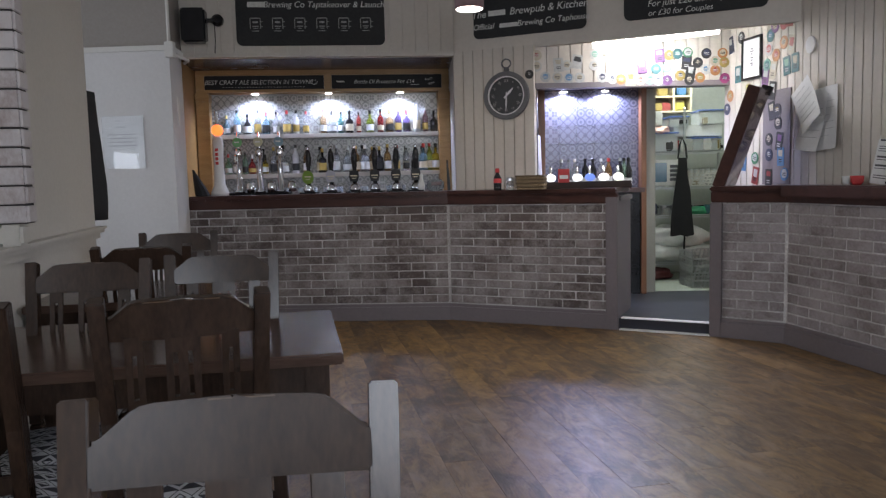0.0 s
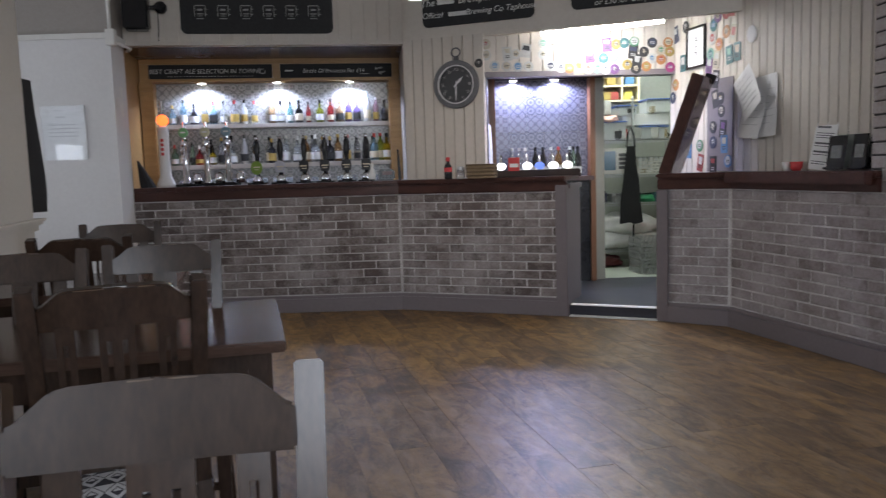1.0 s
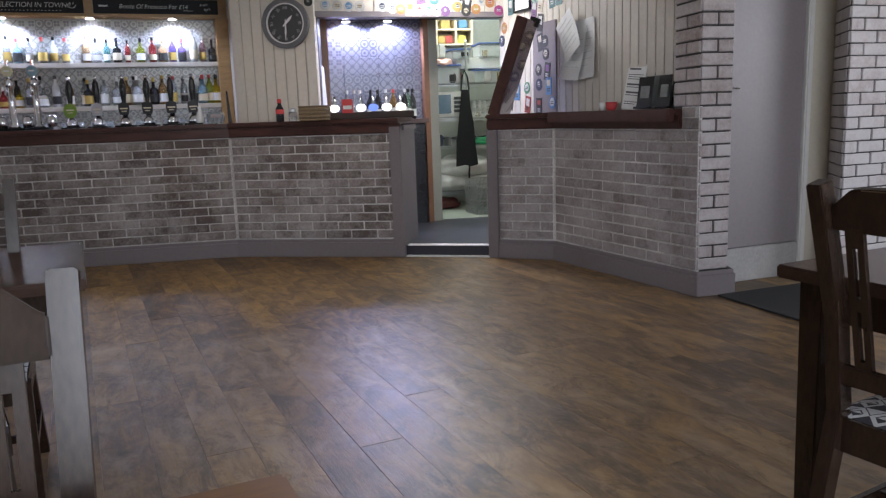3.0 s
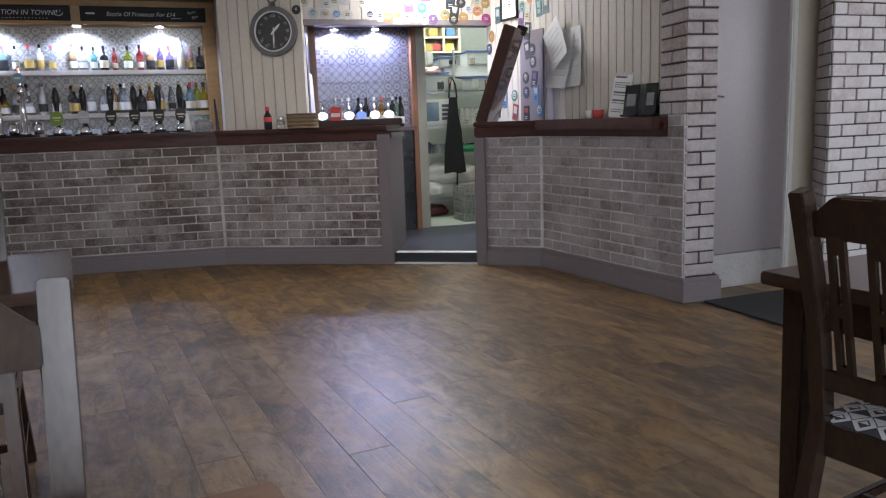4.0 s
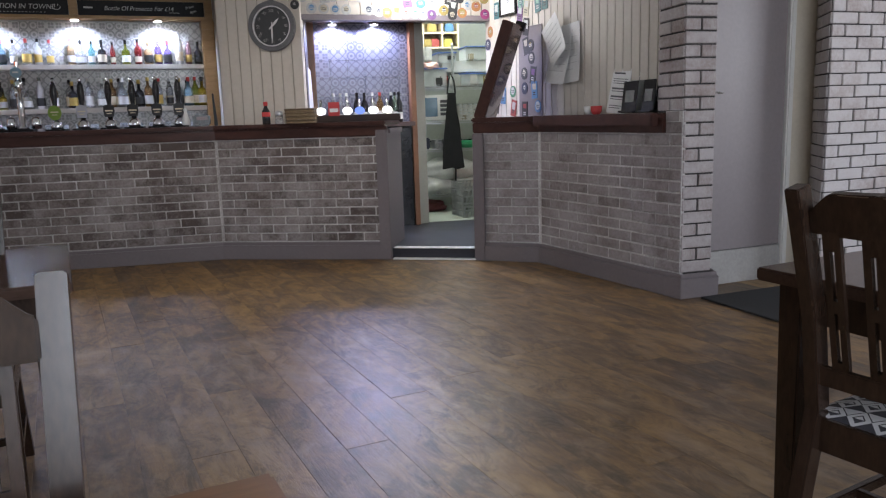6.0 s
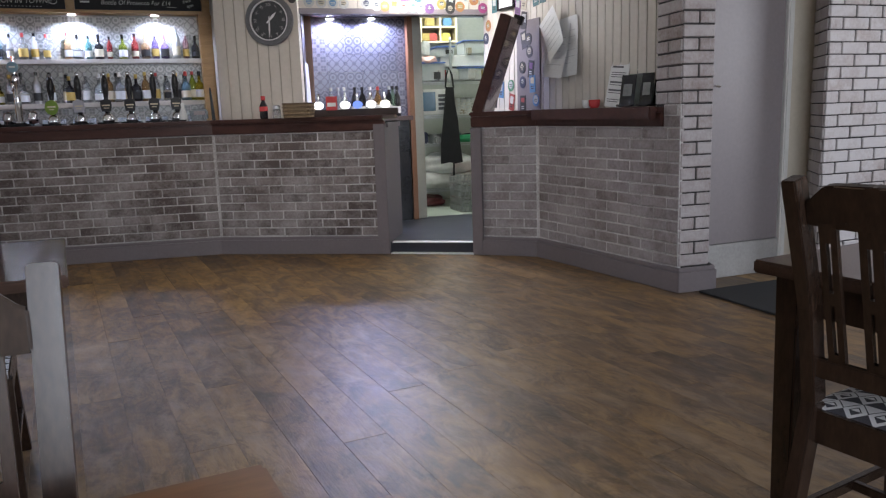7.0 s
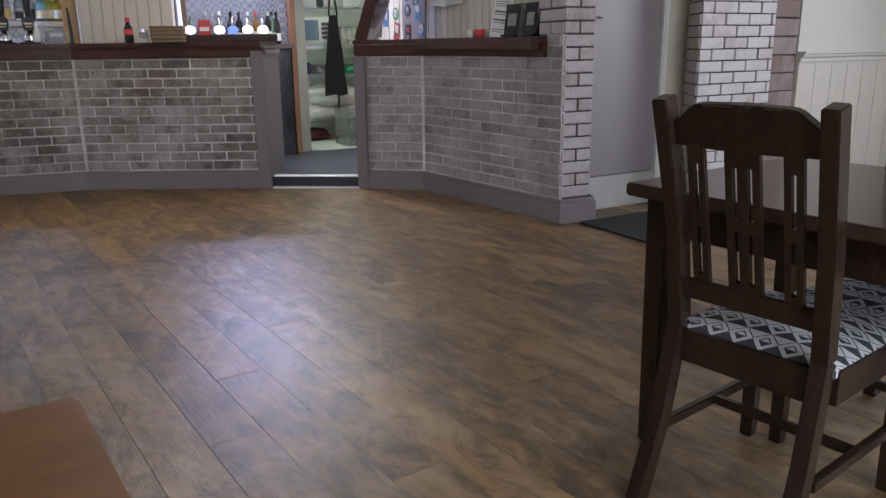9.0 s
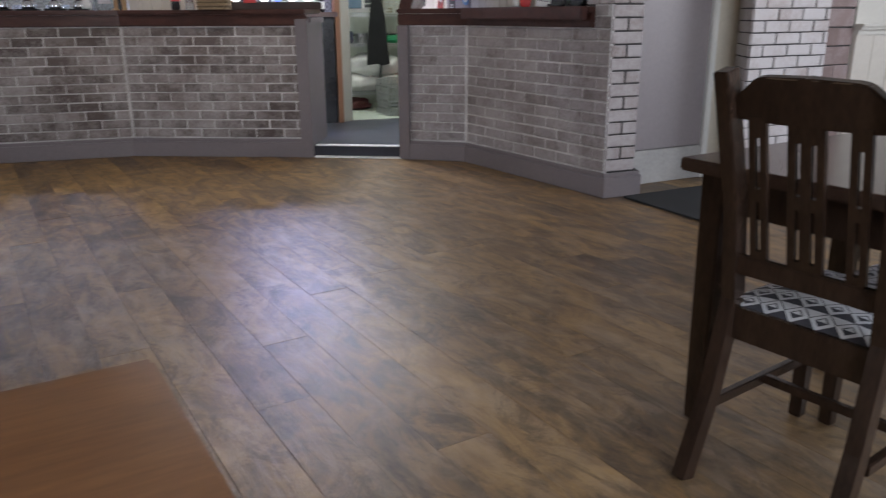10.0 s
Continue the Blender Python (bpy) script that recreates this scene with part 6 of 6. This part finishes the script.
KWALL = surface("kitchen_white", (0.42, 0.44, 0.40), (0.50, 0.52, 0.48), 0.45, coarse=2, fine=40)
bm = bmesh.new()
box(bm, 0.8, 3.4, 8.95, 9.05, 0, 2.6)
structure("wall_kitchen_back", bm, KWALL, "white kitchen back wall")
bm = bmesh.new()
box(bm, 2.72, 2.82, 7.625, 8.95, 0, 2.6)
box(bm, 0.9, 1.0, 7.625, 8.95, 0, 2.6)
structure("wall_kitchen_sides", bm, KWALL, "white kitchen side walls")
bm = bmesh.new()
box(bm, 2.30, 3.2, 7.505, 7.62, 0, 2.6)
box(bm, 1.502, 2.30, 7.505, 7.62, 2.06, 2.6)
structure("wall_kitchen_front", bm, KWALL, "white wall round the kitchen doorway")
bm = bmesh.new()
prism(bm, [(2.10, 6.97), (2.30, 6.97), (2.42, 7.505), (2.30, 7.505)], 0, 2.6)
structure("wall_passage_side", bm, KWALL, "white side wall of the passage")
bm = bmesh.new()
box(bm, 0.8, 3.3, 7.505, 9.05, 2.605, 2.7)
structure("ceiling_kitchen", bm, PLASTER, "white kitchen ceiling")

rack = thing("wire_rack", "chrome wire shelving rack in the kitchen", "shelving rack")
for x, y in ((1.62, 8.22), (2.068, 8.22), (2.55, 8.22), (1.62, 8.66), (2.55, 8.66)):
    b = bmesh.new()
    lathe(b, [(0.014, 0), (0.014, 1.80), (0.008, 1.81)], 10, (x, y, STEP))
    part("upright", b, STEEL, rack)
for z in (1.455, 1.085, 0.785, 0.29):
    b = bmesh.new()
    for y in (8.22, 8.66):
        box(b, 1.61, 2.56, y - 0.006, y + 0.006, z - 0.03, z - 0.018)
        box(b, 1.61, 2.56, y - 0.006, y + 0.006, z - 0.006, z)
    for k in range(24):
        x = 1.62 + k * 0.0405
        box(b, x - 0.003, x + 0.003, 8.22, 8.66, z - 0.006, z)
    part("wire_shelf", b, STEEL, rack)
TUB = glass("frosted_tub", (0.80, 0.84, 0.86), 0.35, 0.5)
LID_BLUE = flat("blue_lid", (0.12, 0.20, 0.50), 0.4)
for x, w, h, z in ((1.88, 0.26, 0.18, 1.455), (2.30, 0.30, 0.12, 1.455), (2.02, 0.20, 0.10, 1.70), (2.36, 0.26, 0.14, 1.72)):
    t = thing("plastic_tub", "clear plastic storage tub on the wire rack", "storage tub", pose(x, 8.42, z), "storage tubs on the rack")
    b = bmesh.new()
    box(b, -w / 2, w / 2, -0.17, 0.17, 0, h)
    part("body", b, TUB, t, bevel=0.012)
    b = bmesh.new()
    box(b, -w / 2 - 0.01, w / 2 + 0.01, -0.18, 0.18, h, h + 0.014)
    part("lid", b, LID_BLUE, t, "blue lid", bevel=0.004)
t = thing("white_carton", "long white carton on top of the rack", "carton", pose(2.22, 8.42, 1.60))
b = bmesh.new()
box(b, -0.25, 0.25, -0.15, 0.15, 0, 0.12)
part("box", b, PAPER, t, bevel=0.006)
for x, w, h, c in ((2.10, 0.14, 0.12, PAPER), (2.28, 0.11, 0.09, BLACK), (2.41, 0.15, 0.07, BLACK), (1.98, 0.10, 0.13, LABELS["red"])):
    t = thing("kitchen_packet", "packet standing on the kitchen rack", "packet", pose(x, 8.33, 1.455 if c is not PAPER else 1.457), "packets on the rack")
    b = bmesh.new()
    box(b, -w / 2, w / 2, -0.06, 0.06, 0, h)
    part("packet", b, c, t, bevel=0.02)
t = thing("microwave", "white microwave with dark glass door on the rack", "microwave", pose(1.86, 8.40, 1.085, 0, 0, -10))
b = bmesh.new()
box(b, -0.2, 0.2, -0.17, 0.17, 0.012, 0.28)
part("body", b, WHITE, t, bevel=0.012)
b = bmesh.new()
box(b, -0.175, 0.06, -0.178, -0.171, 0.05, 0.25)
part("door_glass", b, glass("dark_oven_glass", (0.10, 0.18, 0.26), 0.1, 0.0), t, "blue-black glass door", bevel=0.004)
b = bmesh.new()
for k in range(4):
    box(b, 0.09, 0.17, -0.176, -0.171, 0.06 + k * 0.045, 0.09 + k * 0.045)
part("button_panel", b, INK, t)


def crate(x, y, z, w, d, h, c, label, turn=0):
    """A moulded crate with open slots and a lattice front."""
    t = thing("plastic_crate", label, "crate", pose(x, y, z, 0, 0, turn), "crates in the kitchen")
    b = bmesh.new()
    for s in (-1, 1):
        for k in range(6):
            zz = h * k / 5
            box(b, -w / 2, w / 2, s * d / 2 - 0.006, s * d / 2 + 0.006, max(0, zz - 0.008), min(h, zz + 0.008))
            box(b, s * w / 2 - 0.006, s * w / 2 + 0.006, -d / 2, d / 2, max(0, zz - 0.008), min(h, zz + 0.008))
        for k in range(8):
            x0 = -w / 2 + w * k / 7
            beam(b, (x0, s * d / 2, 0), (min(w / 2, x0 + 0.09), s * d / 2, h), 0.012, 0.010)
            y0 = -d / 2 + d * k / 7
            beam(b, (s * w / 2, y0, 0), (s * w / 2, y0, h), 0.010, 0.012)
    part("lattice", b, c, t)
    b = bmesh.new()
    box(b, -w / 2, w / 2, -d / 2, d / 2, 0.0, 0.008)
    part("bottom", b, c, t)
    return t


crate(2.14, 7.86, STEP, 0.30, 0.30, 0.36, STEEL, "grey lattice crate on the kitchen floor", 8)
crate(2.30, 8.42, 1.085, 0.32, 0.30, 0.16, WHITE, "white dish crate with glasses on the rack")
for k in range(5):
    t = thing("upturned_glass", "clear upturned glass in the dish crate", "glass", pose(2.18 + k * 0.06, 8.40, 1.10), "glasses in the crate")
    b = bmesh.new()
    lathe(b, [(0.026, 0), (0.024, 0.16), (0.02, 0.165)], 10)
    part("glass", b, TUB, t)
for k, x in enumerate((1.76, 1.90, 2.02, 2.14)):
    t = thing("saucepan", "dark steel saucepan on the rack", "saucepan", pose(x, 8.38, 0.785), "pans on the rack")
    b = bmesh.new()
    lathe(b, [(0.06, 0), (0.065, 0.01), (0.067, 0.10), (0.062, 0.10), (0.058, 0.012)], 16)
    part("pan", b, STEEL, t)
    b = bmesh.new()
    tube(b, [(0.06, 0, 0.08), (0.16, -0.06, 0.09)], 0.008, 6)
    part("handle", b, BLACK, t)


def soft_bag(x, y, z, sx, sy, sz, c, name, label, seed):
    """A slumped bag with folds."""
    t = thing(name, label, "bag", pose(x, y, z), "bags in the kitchen")
    b = bmesh.new()
    bmesh.ops.create_icosphere(b, subdivisions=4, radius=1)
    for v in b.verts:
        n = noise.noise(v.co * 1.7 + Vector((seed, 0, 0))) * 0.22 + noise.noise(v.co * 5 + Vector((0, seed, 0))) * 0.07
        p = v.co * (1 + n)
        v.co = Vector((p.x * sx, p.y * sy, max(p.z, -0.75) * sz + 0.75 * sz))
    part("bag", b, c, t, smooth=True)


SACK = surface("white_sack", (0.58, 0.58, 0.56), (0.72, 0.72, 0.70), 0.5, coarse=9, fine=50, relief=0.5)
soft_bag(1.86, 8.42, 0.29, 0.26, 0.19, 0.12, SACK, "white_sack", "slumped white sack on the lower rack shelf", 1.3)
soft_bag(2.18, 8.42, 0.29, 0.28, 0.18, 0.11, SACK, "white_sack", "slumped white sack on the lower rack shelf", 4.1)
soft_bag(2.02, 8.38, 0.45, 0.34, 0.17, 0.13, SACK, "white_sack", "slumped white sack on the lower rack shelf", 7.7)
soft_bag(2.25, 8.34, 0.785, 0.12, 0.09, 0.05, flat("green_plastic", (0.03, 0.35, 0.14), 0.35), "green_bag", "crumpled green plastic bag on the rack", 2.2)
soft_bag(2.39, 8.30, 0.785, 0.06, 0.05, 0.055, flat("yellow_plastic", (0.75, 0.45, 0.04), 0.4), "yellow_bag", "small yellow bag on the rack", 3.9)
soft_bag(1.80, 8.42, STEP, 0.20, 0.16, 0.07, flat("dark_red_plastic", (0.10, 0.02, 0.02), 0.5), "dark_red_bag", "dark red bag under the rack", 6.2)
soft_bag(2.46, 8.05, STEP, 0.16, 0.14, 0.22, LABELS["red"], "red_bag", "red bag standing on the kitchen floor", 9.1)
soft_bag(1.83, 8.32, 1.635, 0.11, 0.1, 0.05, flat("pink_plastic", (0.65, 0.40, 0.36), 0.5), "pink_bag", "pale pink bag on the upper shelf", 5.5)

krng = random.Random(11)
for z, n in ((1.457, 5), (1.087, 4), (0.787, 5), (1.72, 3)):
    for k in range(n):
        w, h = krng.uniform(0.05, 0.11), krng.uniform(0.06, 0.15)
        c = krng.choice(["white", "cream", "black", "teal", "orange", "white", "navy", "ochre", "mint"])
        p = thing("kitchen_packet", "%s packet standing on the kitchen rack" % c, "packet", pose(1.74 + (k + krng.uniform(0.1, 0.9)) * 0.76 / n, 8.27 + krng.uniform(0, 0.04), z, 0, 0, krng.uniform(-20, 20)), "packets on the rack")
        b = bmesh.new()
        box(b, -w / 2, w / 2, -0.04, 0.04, 0, h)
        part("packet", b, STICKER_COLOURS[c], p, bevel=0.014)
t = thing("wall_cupboard", "pale wooden pigeonhole shelf high on the kitchen wall", "wall shelf", pose(1.92, 8.58, 1.88))
PINE = surface("pale_pine", (0.55, 0.47, 0.30), (0.68, 0.60, 0.42), 0.5)
for z in (0.0, 0.16, 0.34):
    b = bmesh.new()
    box(b, -0.32, 0.32, 0, 0.25, z, z + 0.018)
    part("shelf_board", b, PINE, t)
for x in (-0.32, -0.10, 0.12, 0.302):
    b = bmesh.new()
    box(b, x, x + 0.018, 0.001, 0.249, 0.0181, 0.34)
    part("divider", b, PINE, t)
b = bmesh.new()
box(b, -0.32, 0.32, 0.25, 0.26, 0, 0.358)
part("back_panel", b, PINE, t)
for k, (x, z, c) in enumerate(((-0.22, 0.018, "orange"), (-0.03, 0.018, "ochre"), (0.05, 0.018, "red"), (0.2, 0.018, "yellow"), (-0.2, 0.178, "cream"), (0.02, 0.178, "ochre"), (0.22, 0.178, "blue"))):
    p = thing("spice_tub", "%s food packet in the pigeonhole shelf" % c, "packet", pose(1.92 + x, 8.66, 1.88 + z), "packets in the pigeonholes")
    b = bmesh.new()
    box(b, -0.05, 0.05, -0.05, 0.05, 0, 0.09)
    part("packet", b, STICKER_COLOURS[c], p, bevel=0.012)

t = thing("apron", "black apron hanging from the rack's post", "apron", pose(2.03, 8.16, 0.05))
b = bmesh.new()
outline = [(-0.04, 1.33), (0.045, 1.33), (0.055, 1.15), (0.085, 0.98), (0.10, 0.75), (0.125, 0.53), (0.05, 0.512), (-0.02, 0.53), (-0.12, 0.515), (-0.11, 0.75), (-0.08, 0.98), (-0.055, 1.18)]
slab(b, outline, -0.018, 0.0)
part("cloth", b, BLACK_CLOTH, t, bevel=0.004)
b = bmesh.new()
tube(b, [(-0.045, -0.01, 1.32), (-0.03, -0.01, 1.46), (0.0, -0.005, 1.53), (0.03, -0.01, 1.46), (0.045, -0.01, 1.32)], 0.010, 6)
part("neck_strap", b, BLACK_CLOTH, t)
b = bmesh.new()
tube(b, [(0.02, 0.004, 0.9), (0.03, 0.006, 0.5), (0.02, 0.006, 0.26)], 0.010, 6)
part("waist_tie", b, BLACK_CLOTH, t)

# old oak floor boards, laid along the building
LAY = Matrix.Rotation(radians(TURN + 90), 4, "Z")
PW = 0.165
PLANK_ME = []
for l in (1.6, 2.1, 2.6):
    b = bmesh.new()
    box(b, 0, l - 0.0012, -PW / 2 + 0.0003, PW / 2 - 0.0003, -0.018, 0.0)
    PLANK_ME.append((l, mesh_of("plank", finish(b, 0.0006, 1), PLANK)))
rng = random.Random(4)
for i in range(-29, 19):
    v = i * PW
    s = -3.2 - rng.uniform(0, 1.5)
    end = 7.0 if i > -23 else 4.6
    while s < end:
        l, me = rng.choice(PLANK_ME)
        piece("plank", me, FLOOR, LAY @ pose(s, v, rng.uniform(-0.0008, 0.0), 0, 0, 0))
        s += l
